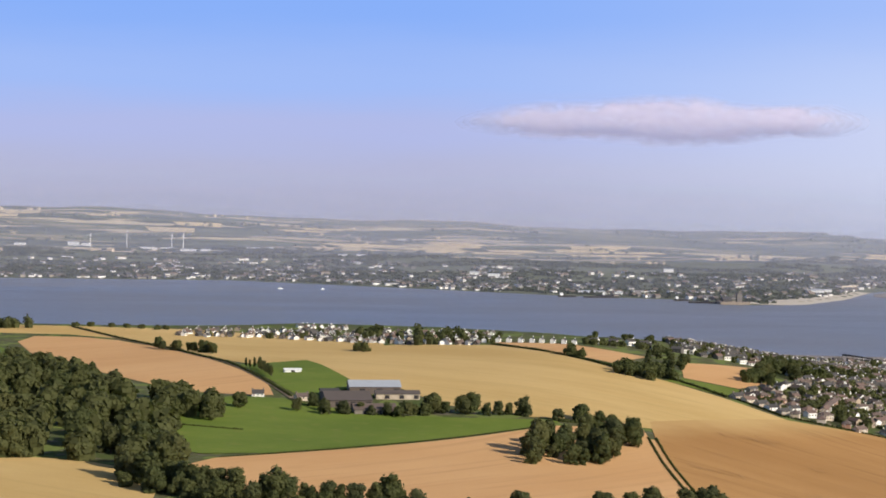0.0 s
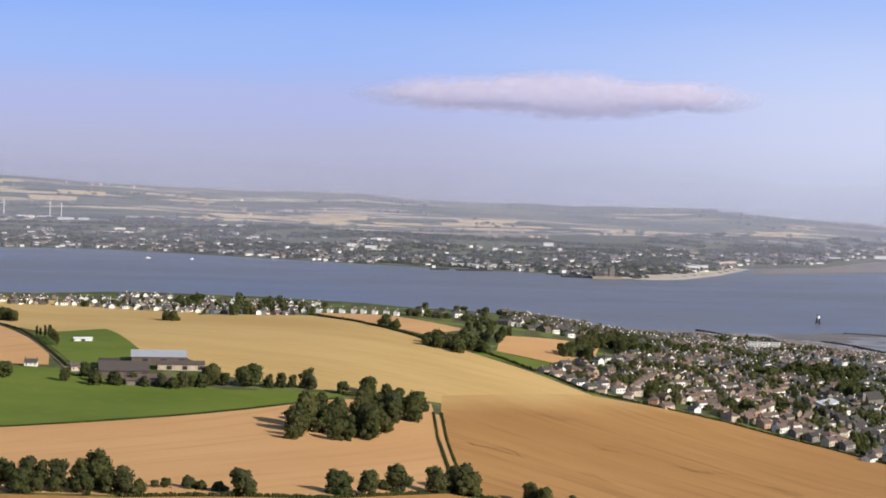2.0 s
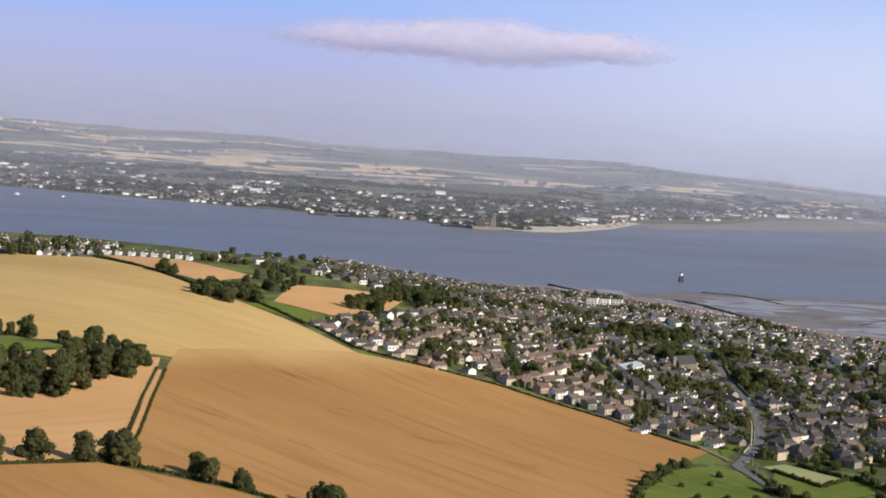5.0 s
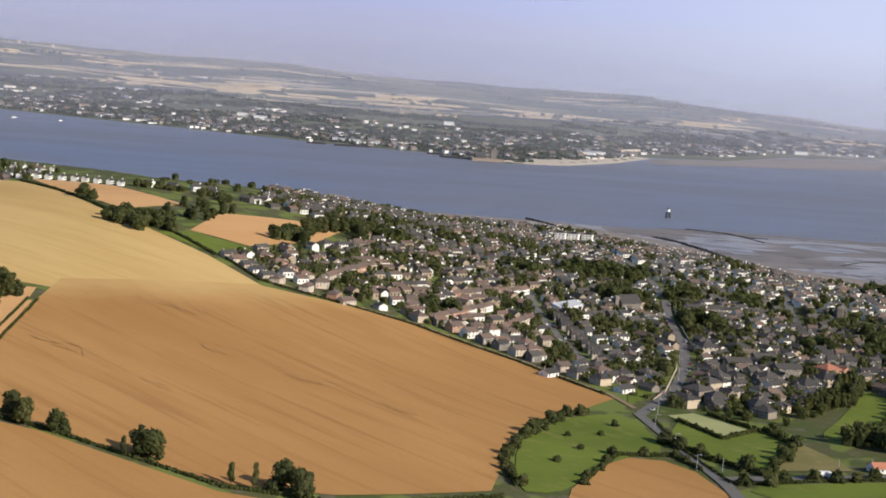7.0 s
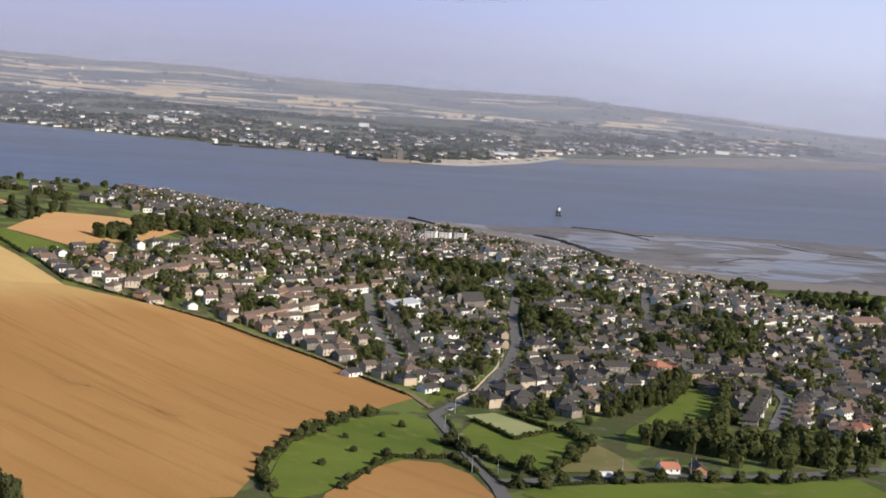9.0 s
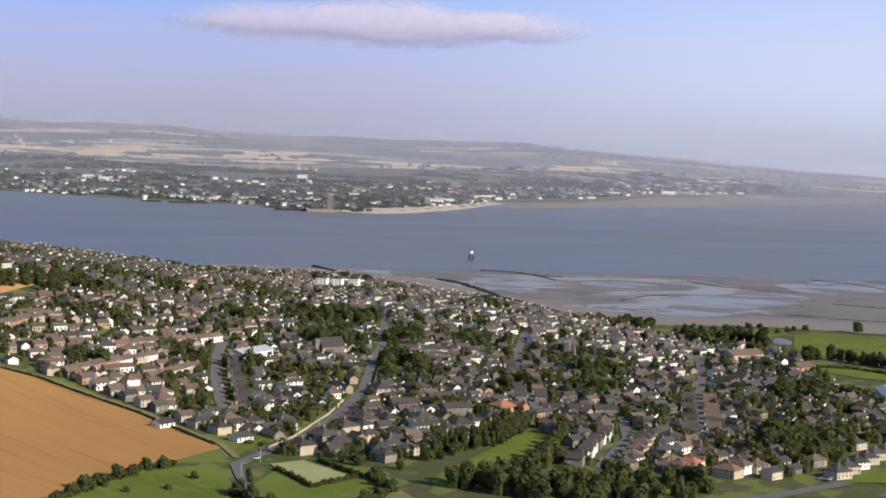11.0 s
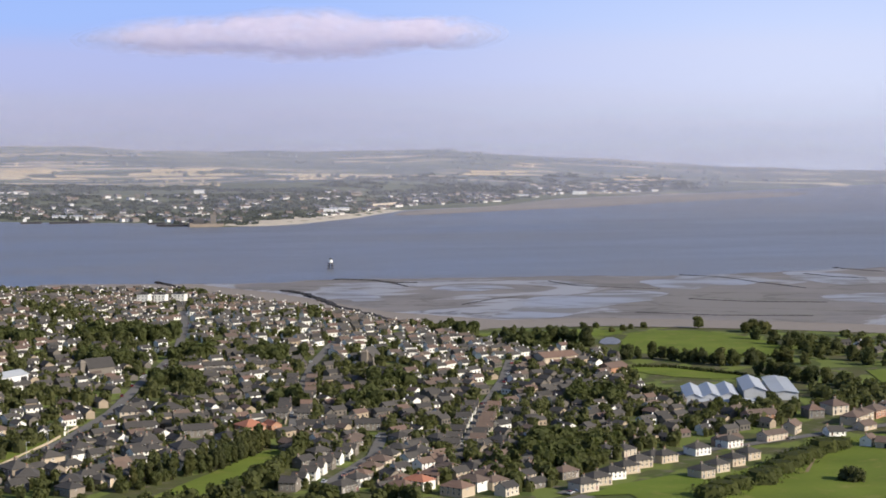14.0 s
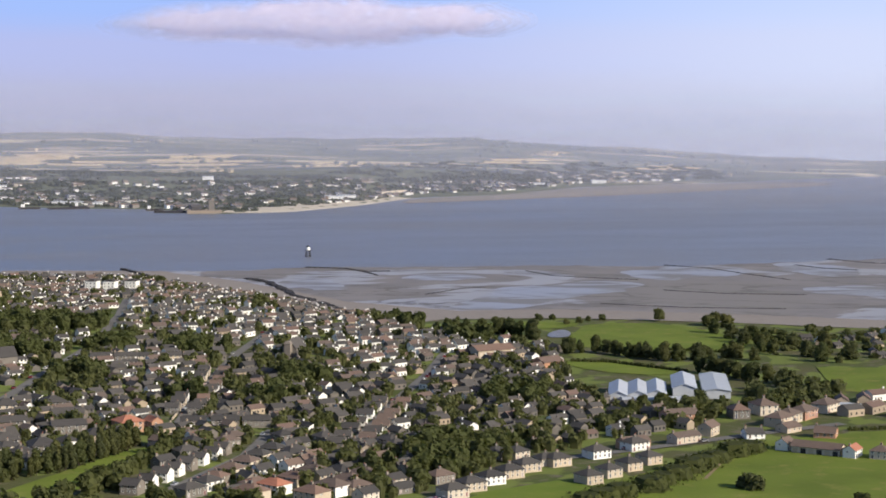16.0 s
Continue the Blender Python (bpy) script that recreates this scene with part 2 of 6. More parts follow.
def ground_material():
    """The open ground: gardens and verges near by, sand along the far beach."""
    m, n, b = material("open_ground", 0.95, spec=0.1)
    p = n.coords()
    a, c, d = n.noise(p, 0.035, 4), n.noise(p, 0.15, 4, 0.6), n.noise(p, 0.7, 4, 0.7)
    col = n.mix(n.span(a, 0.35, 0.65), (0.075, 0.10, 0.028), (0.10, 0.095, 0.045))
    col = n.mix(n.span(c, 0.52, 0.68), col, (0.145, 0.125, 0.09))
    col = n.mix(n.math("MULTIPLY", n.span(d, 0.4, 0.8), 0.5), col, (0.05, 0.06, 0.025))
    lawn = n.noise(n.coords((1, 0.7, 1), 0.4), 0.075, 2, 0.4)
    col = n.mix(n.span(lawn, 0.52, 0.57), col, (0.14, 0.17, 0.045))
    n.put(b, "Base Color", col)
    bump(n, b, d, 0.5, 0.3)
    return m


def pool_material():
    """Still shallow water over mud, broken by drowned ripples."""
    m, n, b = material("tide_pool_water", 0.3, spec=0.3)
    shoal = n.noise(n.coords((0.5, 1, 1), radians(14)), 0.03, 5, 0.6, 1.0)
    n.put(b, "Base Color", n.mix(n.span(shoal, 0.42, 0.62), (0.26, 0.25, 0.25), (0.19, 0.175, 0.165)))
    n.put(b, "Roughness", n.span(shoal, 0.42, 0.62, 0.32, 0.55))
    bump(n, b, n.noise(n.coords(), 0.3, 3), 0.12, 0.3)
    return m


POOL = pool_material()
GLASS, WATER, MUD, GROUND = glass_material(), water_material(), mud_material(), ground_material()
SHINGLE = varied("brown_shingle", [(0.27, 0.235, 0.21), (0.24, 0.21, 0.19)], 0.9, 0.15)
SAND = varied("beach_sand", [(0.50, 0.44, 0.36)], 0.95, 0.02, amount=0.12)
SAND_FLAT = varied("wet_sand", [(0.30, 0.262, 0.235), (0.26, 0.23, 0.21)], 0.8, 0.012, amount=0.3)
FAR_STRAW = crop_material("distant_stubble", (0.72, 0.58, 0.38), (0.66, 0.52, 0.33), (0.58, 0.46, 0.30), 0.3, 0.2)
# grass colour greyed for distance, a little haze included
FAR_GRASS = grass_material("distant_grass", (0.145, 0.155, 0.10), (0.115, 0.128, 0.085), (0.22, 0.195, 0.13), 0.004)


def backdrop_material():
    """Hills at the edge of sight: patchwork of crops and woods; haze is an added bluish glow."""
    m, n, b = material("distant_hills", 1.0, spec=0.0)
    p = n.coords((0.28, 1.5, 0.3), 0.06)
    patch = n.add("ShaderNodeTexVoronoi")
    n.put(patch, "Vector", p)
    n.put(patch, "Scale", 0.012)
    tone = n.add("ShaderNodeSeparateColor")
    n.put(tone, 0, patch.outputs["Color"])
    col = n.ramp(tone.outputs[0], ((0.0, (0.10, 0.115, 0.07)), (0.45, (0.13, 0.14, 0.08)), (0.66, (0.17, 0.165, 0.10)), (0.74, (0.46, 0.37, 0.24)), (1.0, (0.56, 0.46, 0.30))), smooth=False)
    woods = n.noise(n.coords((0.4, 1.2, 1)), 0.012, 4, 0.6)
    col = n.mix(n.span(woods, 0.46, 0.56), col, (0.055, 0.068, 0.045))
    n.put(b, "Base Color", col)
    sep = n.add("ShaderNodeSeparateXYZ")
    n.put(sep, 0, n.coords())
    # haze as emission, stronger with distance and towards the right
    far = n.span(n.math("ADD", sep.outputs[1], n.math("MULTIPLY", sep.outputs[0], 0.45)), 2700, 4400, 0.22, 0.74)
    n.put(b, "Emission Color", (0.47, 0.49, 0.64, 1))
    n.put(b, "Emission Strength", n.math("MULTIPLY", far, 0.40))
    return m


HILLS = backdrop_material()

# ---- the lie of the land ----
def ease(a, b, x):
    t = np.clip((x - a) / (b - a), 0, 1)
    return t * t * (3 - 2 * t)


NEAR_X = (-2200, -850, -760, -700, -600, -540, -480, -420, -360, -320, -220, -140, -60, 0, 70, 160, 300, 1600)
NEAR_Y = (1130, 1130, 1150, 1185, 1175, 1140, 1095, 1180, 1300, 1345, 1335, 1240, 1100, 1060, 1068, 1045, 990, 950)
FAR_X = (-2300, -1438, -1061, -885, -699, -524, -359, -256, -180, -106, -36, 96, 224, 496, 900, 1700)
FAR_Y = (2480, 2524, 2600, 2523, 2440, 2348, 2310, 2206, 2260, 2413, 2640, 2740, 3018, 3239, 3640, 3800)
HILL_X, HILL_Y, HILL_R = range(-900, 301, 200), range(300, 1301, 200), 190.0
HILL = (-0.3, -0.1, 2.9, 4.2, 5.1, -1.6, 8.0, 6.9, 2.3, -12.4, 3.5, 6.0, 7.4, -23.3, 14.4, 5.2, 7.2, -6.2, -6.5, 2.8, 7.6,
        -6.5, 8.7, -19.1, 0.4, 12.0, -13.1, 0.9, 8.3, 3.5, -1.8, -7.0, 3.2, 3.2, -11.9, 2.1, 2.2, 1.7, 1.7, -2.4, 3.1, 3.0)
HILLS_FROM = 3150.0


def near_height(x, y):
    z = 3 + 31 * ease(-180, -520, x)
    for k, (a, b) in enumerate((a, b) for a in HILL_X for b in HILL_Y):
        z = z + HILL[k] * np.exp(-((x - a) ** 2 + (y - b) ** 2) / (2 * HILL_R ** 2))
    s = np.interp(x, NEAR_X, NEAR_Y) - y
    land = 0.6 + (np.maximum(z, 1) - 0.6) * ease(0, 110, s)
    return np.maximum(np.where(s > 0, land, 0.6 + s * 0.012), -3)


def far_height(x, y):
    d = y - np.interp(x, FAR_X, FAR_Y)
    crest = np.interp(x, (-2200, -1500, -1060, -500, 100, 500, 1000, 1600), (100, 88, 76, 66, 62, 51, 34, 28))
    crest = crest - 3 + 2.2 * np.sin(x / 170.0) + 1.6 * np.sin(x / 71.0 + 1) + 1.0 * np.sin(x / 33.0)
    z = 0.5 + 1.5 * ease(0, 30, d) + 21 * ease(30, 620, d) * ease(900, -100, x)
    z = z + (crest - 22) * ease(3050, 4460, y) ** 1.25
    z = z + 2.5 * np.sin(x / 130.0 + y / 210.0) * ease(200, 700, d)
    return np.where(d > 0, z, np.maximum(0.5 + d * 0.05, -3))


def height(x, y):
    x, y = np.asarray(x, float), np.asarray(y, float)
    return np.where(y < 1900, near_height(x, y), far_height(x, y))


def hz(x, y):
    return float(height(x, y))


# ---- mesh helpers ----
def shade_all(me, smooth):
    me.polygons.foreach_set("use_smooth", [smooth] * len(me.polygons))


def mesh_of(name, verts, faces, mats, slots=None, smooth=False):
    me = bpy.data.meshes.new(name)
    me.from_pydata(verts, [], faces)
    for m in mats:
        me.materials.append(m)
    if slots is not None:
        me.polygons.foreach_set("material_index", np.asarray(slots, dtype=np.int32))
    shade_all(me, smooth)
    me.update()
    return me


def bm_mesh(name, bm, mats, smooth=False):
    me = bpy.data.meshes.new(name)
    bm.normal_update()
    bm.to_mesh(me)
    bm.free()
    for m in mats:
        me.materials.append(m)
    shade_all(me, smooth)
    return me


def part(name, me, parent, m=None, label=""):
    """One mesh object under a thing or a part."""
    ob = new(name, me)
    ob.parent = parent
    if m is not None:
        ob.matrix_basis = m
    return tagged(ob, label)


def thing(name, label, category, m, group="", data=None):
    ob = new(name, data)
    ob.matrix_basis = m
    if data is None:
        ob.empty_display_size = 1
    return tagged(ob, label, category, group)


class Soup:
    """Faces gathered for one mesh."""

    def __init__(self):
        self.v, self.f, self.s = [], [], []

    def face(self, pts, slot=0):
        k = len(self.v)
        self.v.extend(pts)
        self.f.append(tuple(range(k, k + len(pts))))
        self.s.append(slot)

    def box(self, x0, x1, y0, y1, z0, z1, slot=0, bottom=False):
        k = len(self.v)
        self.v.extend([(x, y, z) for z in (z0, z1) for x, y in ((x0, y0), (x1, y0), (x1, y1), (x0, y1))])
        fs = [(0, 1, 5, 4), (1, 2, 6, 5), (2, 3, 7, 6), (3, 0, 4, 7), (4, 5, 6, 7)] + ([(3, 2, 1, 0)] if bottom else [])
        self.f.extend([tuple(k + i for i in q) for q in fs])
        self.s.extend([slot] * len(fs))

    def prism(self, ring, z0, z1, slot=0, top=1.0):
        """An upright prism on a ring of points; top: how far it tapers."""
        k, c = len(self.v), len(ring)
        mx, my = sum(p[0] for p in ring) / c, sum(p[1] for p in ring) / c
        self.v.extend([(x, y, z0) for x, y in ring] + [(mx + (x - mx) * top, my + (y - my) * top, z1) for x, y in ring])
        for i in range(c):
            j = (i + 1) % c
            self.f.append((k + i, k + j, k + c + j, k + c + i))
            self.s.append(slot)
        self.f.append(tuple(k + c + i for i in range(c)))
        self.s.append(slot)

    def mesh(self, name, mats, smooth=False):
        return mesh_of(name, self.v, self.f, mats, self.s, smooth)


def ringed(r, n=10, cx=0.0, cy=0.0):
    return [(cx + r * math.cos(2 * math.pi * i / n), cy + r * math.sin(2 * math.pi * i / n)) for i in range(n)]


# ---- ground, water, flats ----
def sheet(name, xs, ys, mat, fn, label, category):
    gx, gy = np.meshgrid(xs, ys)
    gz = fn(gx, gy)
    nx, ny = len(xs), len(ys)
    v = np.stack([gx.ravel(), gy.ravel(), gz.ravel()], 1).tolist()
    f = [(j * nx + i, j * nx + i + 1, (j + 1) * nx + i + 1, (j + 1) * nx + i) for j in range(ny - 1) for i in range(nx - 1)]
    ob = new(name, mesh_of(name, v, f, [mat], smooth=True))
    return tagged(ob, label, category, kind="structure")


XS = np.concatenate([np.arange(-2200, -1000, 30), np.arange(-1000, 340, 12), np.arange(340, 1661, 40)])
sheet("ground", XS, np.concatenate([np.arange(-700, 200, 40), np.arange(200, 1400, 12), np.arange(1400, 2160, 60)]), GROUND, height,
      "grassy ground with gardens, sloping down to the shore", "ground")
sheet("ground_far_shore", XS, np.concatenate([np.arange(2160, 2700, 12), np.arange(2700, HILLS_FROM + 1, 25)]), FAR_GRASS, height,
      "low grassy land behind the far shore", "ground")
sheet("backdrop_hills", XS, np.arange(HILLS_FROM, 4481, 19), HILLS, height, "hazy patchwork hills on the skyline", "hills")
sea = new("water", mesh_of("water", [(-2300, 900, 0), (1700, 900, 0), (1700, 4000, 0), (-2300, 4000, 0)], [(0, 1, 2, 3)], [WATER]))
tagged(sea, "wide blue-grey estuary water with fine ripples", "water", kind="structure")


def drape(name, ring, mat, lift, label, category, step=14.0, kind="structure", fn=height):
    """A patch of ground cover laid over the land inside a ring of plan points."""
    bm = bmesh.new()
    bm.faces.new([bm.verts.new((x, y, 0)) for x, y in ring])
    for axis in (0, 1):
        lo, hi = min(p[axis] for p in ring), max(p[axis] for p in ring)
        k = math.ceil(lo / step)
        while k * step < hi:
            co, no = [0, 0, 0], [0, 0, 0]
            co[axis], no[axis] = k * step, 1
            bmesh.ops.bisect_plane(bm, geom=bm.verts[:] + bm.edges[:] + bm.faces[:], plane_co=co, plane_no=no)
            k += 1
    bm.normal_update()
    for f in bm.faces:
        if f.normal.z < 0:
            f.normal_flip()
    for v in bm.verts:
        v.co.z = float(fn(v.co.x, v.co.y)) + lift
    ob = new(name, bm_mesh(name, bm, [mat], True))
    return tagged(ob, label, category, kind=kind)


def rounded(ring, cuts=2):
    """Corner-cut a ring so that its outline bends softly."""
    for _ in range(cuts):
        out = []
        for i, (x, y) in enumerate(ring):
            X, Y = ring[(i + 1) % len(ring)]
            out += [(x * 0.75 + X * 0.25, y * 0.75 + Y * 0.25), (x * 0.25 + X * 0.75, y * 0.25 + Y * 0.75)]
        ring = out
    return ring


def ragged(ring, reach):
    """A ring whose line wanders in and out, as water leaves it."""
    out = []
    for i, (x, y) in enumerate(ring):
        X, Y = ring[(i + 1) % len(ring)]
        cuts = max(1, int(math.hypot(X - x, Y - y) / 7))
        for k in range(cuts):
            px, py = x + (X - x) * k / cuts, y + (Y - y) * k / cuts
            a, b = noise.noise(Vector((px / 16, py / 30, 1.5))), noise.noise(Vector((px / 16, py / 30, 7.5)))
            out.append((px + reach * a, py + reach * 1.4 * b))
    return out


def ribbon(points, width):
    """The ring round a strip of that width along points."""
    left, right = [], []
    for i, (x, y) in enumerate(points):
        ax, ay = points[max(i - 1, 0)]
        bx, by = points[min(i + 1, len(points) - 1)]
        d = math.hypot(bx - ax, by - ay) or 1
        nx, ny = -(by - ay) / d * width / 2, (bx - ax) / d * width / 2
        left.append((x + nx, y + ny))
        right.append((x - nx, y - ny))
    return left + right[::-1]


def flat_height(x, y):
    return np.asarray(x, float) * 0 + 0.14


drape("mudflat", ragged(rounded([(-250, 1330), (-215, 1395), (-150, 1385), (-110, 1430), (0, 1425), (90, 1450), (200, 1428), (320, 1510), (700, 1570), (1600, 1600),
      (1600, 960), (300, 980), (160, 1030), (70, 1050), (0, 1045), (-60, 1085), (-140, 1225), (-200, 1310)], 2), 7.0), MUD, 0.0,
      "wet tidal mudflats with pools and channels", "mudflat", 40, fn=flat_height)

drape("foreshore", [(-330, 1280), (-245, 1280), (-172, 1200), (-92, 1070), (-16, 1030), (0, 1055), (70, 1064), (160, 1041), (300, 986), (330, 985),
                    (330, 1036), (300, 1040), (170, 1092), (70, 1116), (10, 1108), (-30, 1140), (-110, 1285), (-190, 1390), (-330, 1392)], SHINGLE, 0.3,
      "brown shingle foreshore below the town", "shore", 12)

# ---- fields ----
field = lambda name, ring, mat, lift, label: drape(name, ring, mat, lift, label, "field")
field("stubble_field", rounded([(-880.4, 917.9), (-817.4, 926.3), (-754.7, 852.7), (-692.5, 739.3), (-630.9, 590.3), (-654.3, 583.6), (-685.4, 587.3), (-715.7, 621.4), (-806.2, 742.6)], 1), STUBBLE_PINK, 0.22,
      "pale pink-orange stubble field bounded by a hedge")
field("barley_field", rounded([(-943.2, 1000.8), (-823.2, 1007.8), (-757.2, 1000.8), (-649.9, 936.4), (-606.5, 889.3), (-622.5, 774.7), (-649.8, 719.2), (-686.7, 742.3), (-757.7, 860.1), (-823.3, 943.1), (-913.4, 933.8)], 1), BARLEY, 0.18,
      "ripe yellow barley field on the hill")
field("paddock", [(-681.9, 726.8), (-647.7, 763.7), (-634.3, 734.2), (-597.8, 635.2), (-609.6, 610.4), (-624.2, 589.6)], PASTURE, 0.26, "small green paddock beside the farm")
field("barley_field", [(-643.8, 763.2), (-635.7, 860.1), (-606.5, 884.7), (-541, 873), (-506.6, 823.2), (-464.6, 756.4), (-401.8, 686.6), (-371.7, 645.3), (-442.3, 561.6), (-505.6, 563.1), (-549.7, 585.7), (-578.5, 636.9), (-613.2, 657.3)], BARLEY, 0.20,
      "broad ripe barley field, golden yellow")
field("stubble_field", [(-446.1, 580.5), (-373.6, 644.7), (-331.8, 644), (-304.2, 634.1), (-257, 597), (-219, 549), (-236, 512), (-259, 452), (-266, 380), (-310.4, 343.8), (-340, 332.4), (-364.9, 340.8), (-395.2, 354.5), (-432.8, 358.8), (-436.1, 409.1), (-444.3, 521)],
      STUBBLE, 0.24, "large orange stubble field with wheel tracks")
field("pasture_field", rounded([(-678.1, 470.8), (-664, 571.7), (-636.8, 581.7), (-615.5, 566.3), (-588.5, 543), (-558.6, 544.7), (-492.1, 558.2), (-490.2, 550.6), (-561.8, 460.4), (-621.1, 375), (-652.1, 391.4)], 1), PASTURE, 0.26,
      "smooth green pasture below the farm")
field("stubble_field", [(-628.1, 337.6), (-621.2, 369.5), (-561.8, 452.9), (-492.2, 543.3), (-450, 556.6), (-446.2, 521.1), (-437.4, 409.2), (-433.9, 360.7), (-473.7, 304.4), (-531.5, 264), (-589.5, 245)], STUBBLE_PINK, 0.22,
      "orange stubble field between the lane and the pasture")
field("stubble_field", [(-589.5, 241), (-531.5, 260), (-475.7, 296.2), (-435.3, 349.7), (-395.2, 347.1), (-340, 322.9), (-300.4, 329.9), (-262, 372), (-230, 200), (-589.5, 171.8)], STUBBLE, 0.20, "orange stubble field behind the row of trees")
WEEDY = crop_material("weedy_stubble", (0.30, 0.20, 0.075), (0.22, 0.155, 0.055), (0.17, 0.14, 0.05), radians(-30), 0.5)
field("stubble_field", rounded([(-344.9, 317.6), (-300.4, 324.9), (-263, 368), (-232, 205), (-345, 183.3)], 1), WEEDY, 0.27, "olive-brown weedy stubble below the hedge")
field("stubble_field", [(-540.9, 896.3), (-491, 888.6), (-440.5, 840.6), (-462.6, 778.5), (-506.6, 828.8)], STUBBLE_PINK, 0.24, "narrow stubble strip above the houses")
field("stubble_field", [(-419.5, 834.3), (-395.6, 865.9), (-354.3, 908.6), (-363.9, 803.8), (-390.3, 738), (-421.7, 747.4)], STUBBLE_PINK, 0.24, "small stubble field beside a wood")
field("grass_strip", [(-422.6, 741.9), (-392.2, 736.1), (-379, 713.8), (-399.9, 693.9), (-434.1, 722.4)], MEADOW, 0.23, "strip of green grass at the edge of a field")
field("barley_field", rounded([(-761.1, 266.3), (-691.3, 336.1), (-653.3, 333.7), (-624.4, 295.3), (-608.8, 193.7), (-746.1, 184.3)], 1), BARLEY, 0.24, "corner of a yellow field below the wood")
field("pasture_field", [(-943.7, 863.9), (-868.8, 845.2), (-802.2, 737.9), (-816.4, 705.3), (-944.5, 677.3)], PASTURE, 0.25, "green pasture beside the wood")
field("meadow", rounded([(-259, 385), (-258, 447), (-250, 478), (-230, 514), (-214, 516), (-204, 462), (-222, 452), (-236, 412), (-246, 388)], 1), MEADOW, 0.25, "bright green meadow with scattered bushes")
field("stubble_field", rounded([(-246, 380), (-226, 448), (-202, 450), (-188, 400), (-195, 330), (-240, 330)], 1), STUBBLE, 0.23, "corner of an orange stubble field")
field("meadow", [(-205, 481), (-197, 517), (-170, 520), (-157, 498), (-174, 441), (-188, 453)], MEADOW, 0.25, "hedged green plot beside the road")
drape("bowling_green", [(-200, 527), (-189, 537), (-171, 512), (-182, 494)], LAWN, 0.32, "pale mown bowling green", "lawn")
field("meadow", rounded([(-147, 508), (-126, 563), (-104, 640), (-96, 622), (-108, 550), (-136, 508)], 1), MEADOW, 0.25, "long green park lawn between trees")
field("pasture_field", rounded([(62, 935), (70, 980), (83, 1040), (133, 1034), (160, 955), (146, 900), (72, 925)], 1), MEADOW, 0.25, "green playing field by the shore")
field("pasture_field", rounded([(-20, 1000), (10, 1030), (70, 1046), (80, 1030), (60, 1000)], 1), MEADOW, 0.25, "grass strip along the shore")
field("pasture_field", rounded([(55, 868), (70, 880), (112, 838), (100, 822), (70, 838)], 1), MEADOW, 0.25, "green strip behind the sheds")
field("pasture_field", [(165, 772), (172, 846), (205, 842), (260, 800), (220, 740)], MEADOW, 0.25, "green field behind a belt of trees")
field("meadow", rounded([(10, 545), (40, 562), (76, 612), (104, 650), (150, 672), (230, 690), (260, 560), (180, 470), (60, 480)], 1), MEADOW, 0.25, "wide sunlit green meadow")
field("pasture_field", rounded([(2, 545), (16, 566), (38, 585), (50, 572), (30, 552)], 0), PASTURE, 0.29, "green verge in front of a row of houses")

ROUGH_PLOT = grass_material("rough_plot", (0.24, 0.20, 0.085), (0.17, 0.155, 0.06), (0.30, 0.24, 0.12), 0.05, 0.6)
field("rough_plot", [(-172, 447), (-160, 478), (-155, 495), (-146, 472), (-143, 456)], ROUGH_PLOT, 0.28, "olive-brown rough plot beside the road")
field("pasture_field", [(-183, 417), (-179, 426), (-131, 444), (-100, 452), (-70, 470), (-60, 440), (-150, 380)], MEADOW, 0.24, "green field below the road")
field("grass_verge", [(-214, 541), (-207, 556), (-196, 590), (-189, 615), (-184, 660), (-190, 660), (-202, 606), (-212, 572)], MEADOW, 0.28, "grass verge beside the road into the town")
field("grass_verge", [(-186, 640), (-182, 672), (-198, 668), (-200, 640)], MEADOW, 0.27, "green lawn round the white gabled house")
FLAT_CROP = crop_material("flattened_stubble", (0.42, 0.235, 0.09), (0.35, 0.19, 0.07), (0.3, 0.16, 0.06), radians(-46))
prng = random.Random(8)
for cx, cy, count, reach in ((-397, 566, 16, 15), (-334, 489, 9, 8), (-362, 512, 5, 8), (-300, 470, 4, 6), (-420, 470, 5, 10), (-380, 440, 4, 9)):
    for _ in range(count):
        u, v = prng.gauss(0, reach * 0.55), prng.gauss(0, reach * 0.35)
        x, y, a, w, l = cx + u, cy + v, radians(-46 + prng.uniform(-40, 40)), prng.uniform(0.5, 1.6), prng.uniform(2, 7)
        ring = [(x + l * p * math.cos(a) - w * q * math.sin(a), y + l * p * math.sin(a) + w * q * math.cos(a)) for p, q in ((-1, 0.1), (-0.5, -0.5), (0.2, -0.7), (1, -0.2), (0.6, 0.6), (-0.3, 0.8))]
        drape("flattened_patch", ring, FLAT_CROP, 0.34 + prng.uniform(0, 0.06), "darker patch of flattened stubble", "field patch", 6)

# ---- roads ----
road = lambda pts, w, mat, label, name="road": drape(name, ribbon(pts, w), mat, 0.34, label, "road")
road([(-185, 380), (-190, 423), (-204, 490), (-211, 522), (-192, 584), (-181, 650), (-175, 717), (-174, 809), (-169, 900), (-176, 1010), (-190, 1120)], 4.6, ASPHALT, "grey asphalt road running down to the town")
road([(-192, 430), (-150, 444), (-99, 462), (-40, 500), (4, 545)], 6, ASPHALT, "narrow asphalt road past a cottage")
road([(-397, 701.1), (-371.7, 660.2), (-331.8, 647.9), (-302.2, 638), (-255, 600), (-220, 556), (-212, 534)], 2.6, DIRT, "dirt track along the edge of the field", "track")
road([(-228, 628), (-238, 690), (-246, 760), (-250, 830)], 5, ASPHALT, "residential street of grey asphalt")
road([(-625.2, 580.4), (-690.6, 740.9), (-754.7, 856.4), (-860.2, 997.8)], 3.5, DIRT, "farm track beside a hedge", "track")
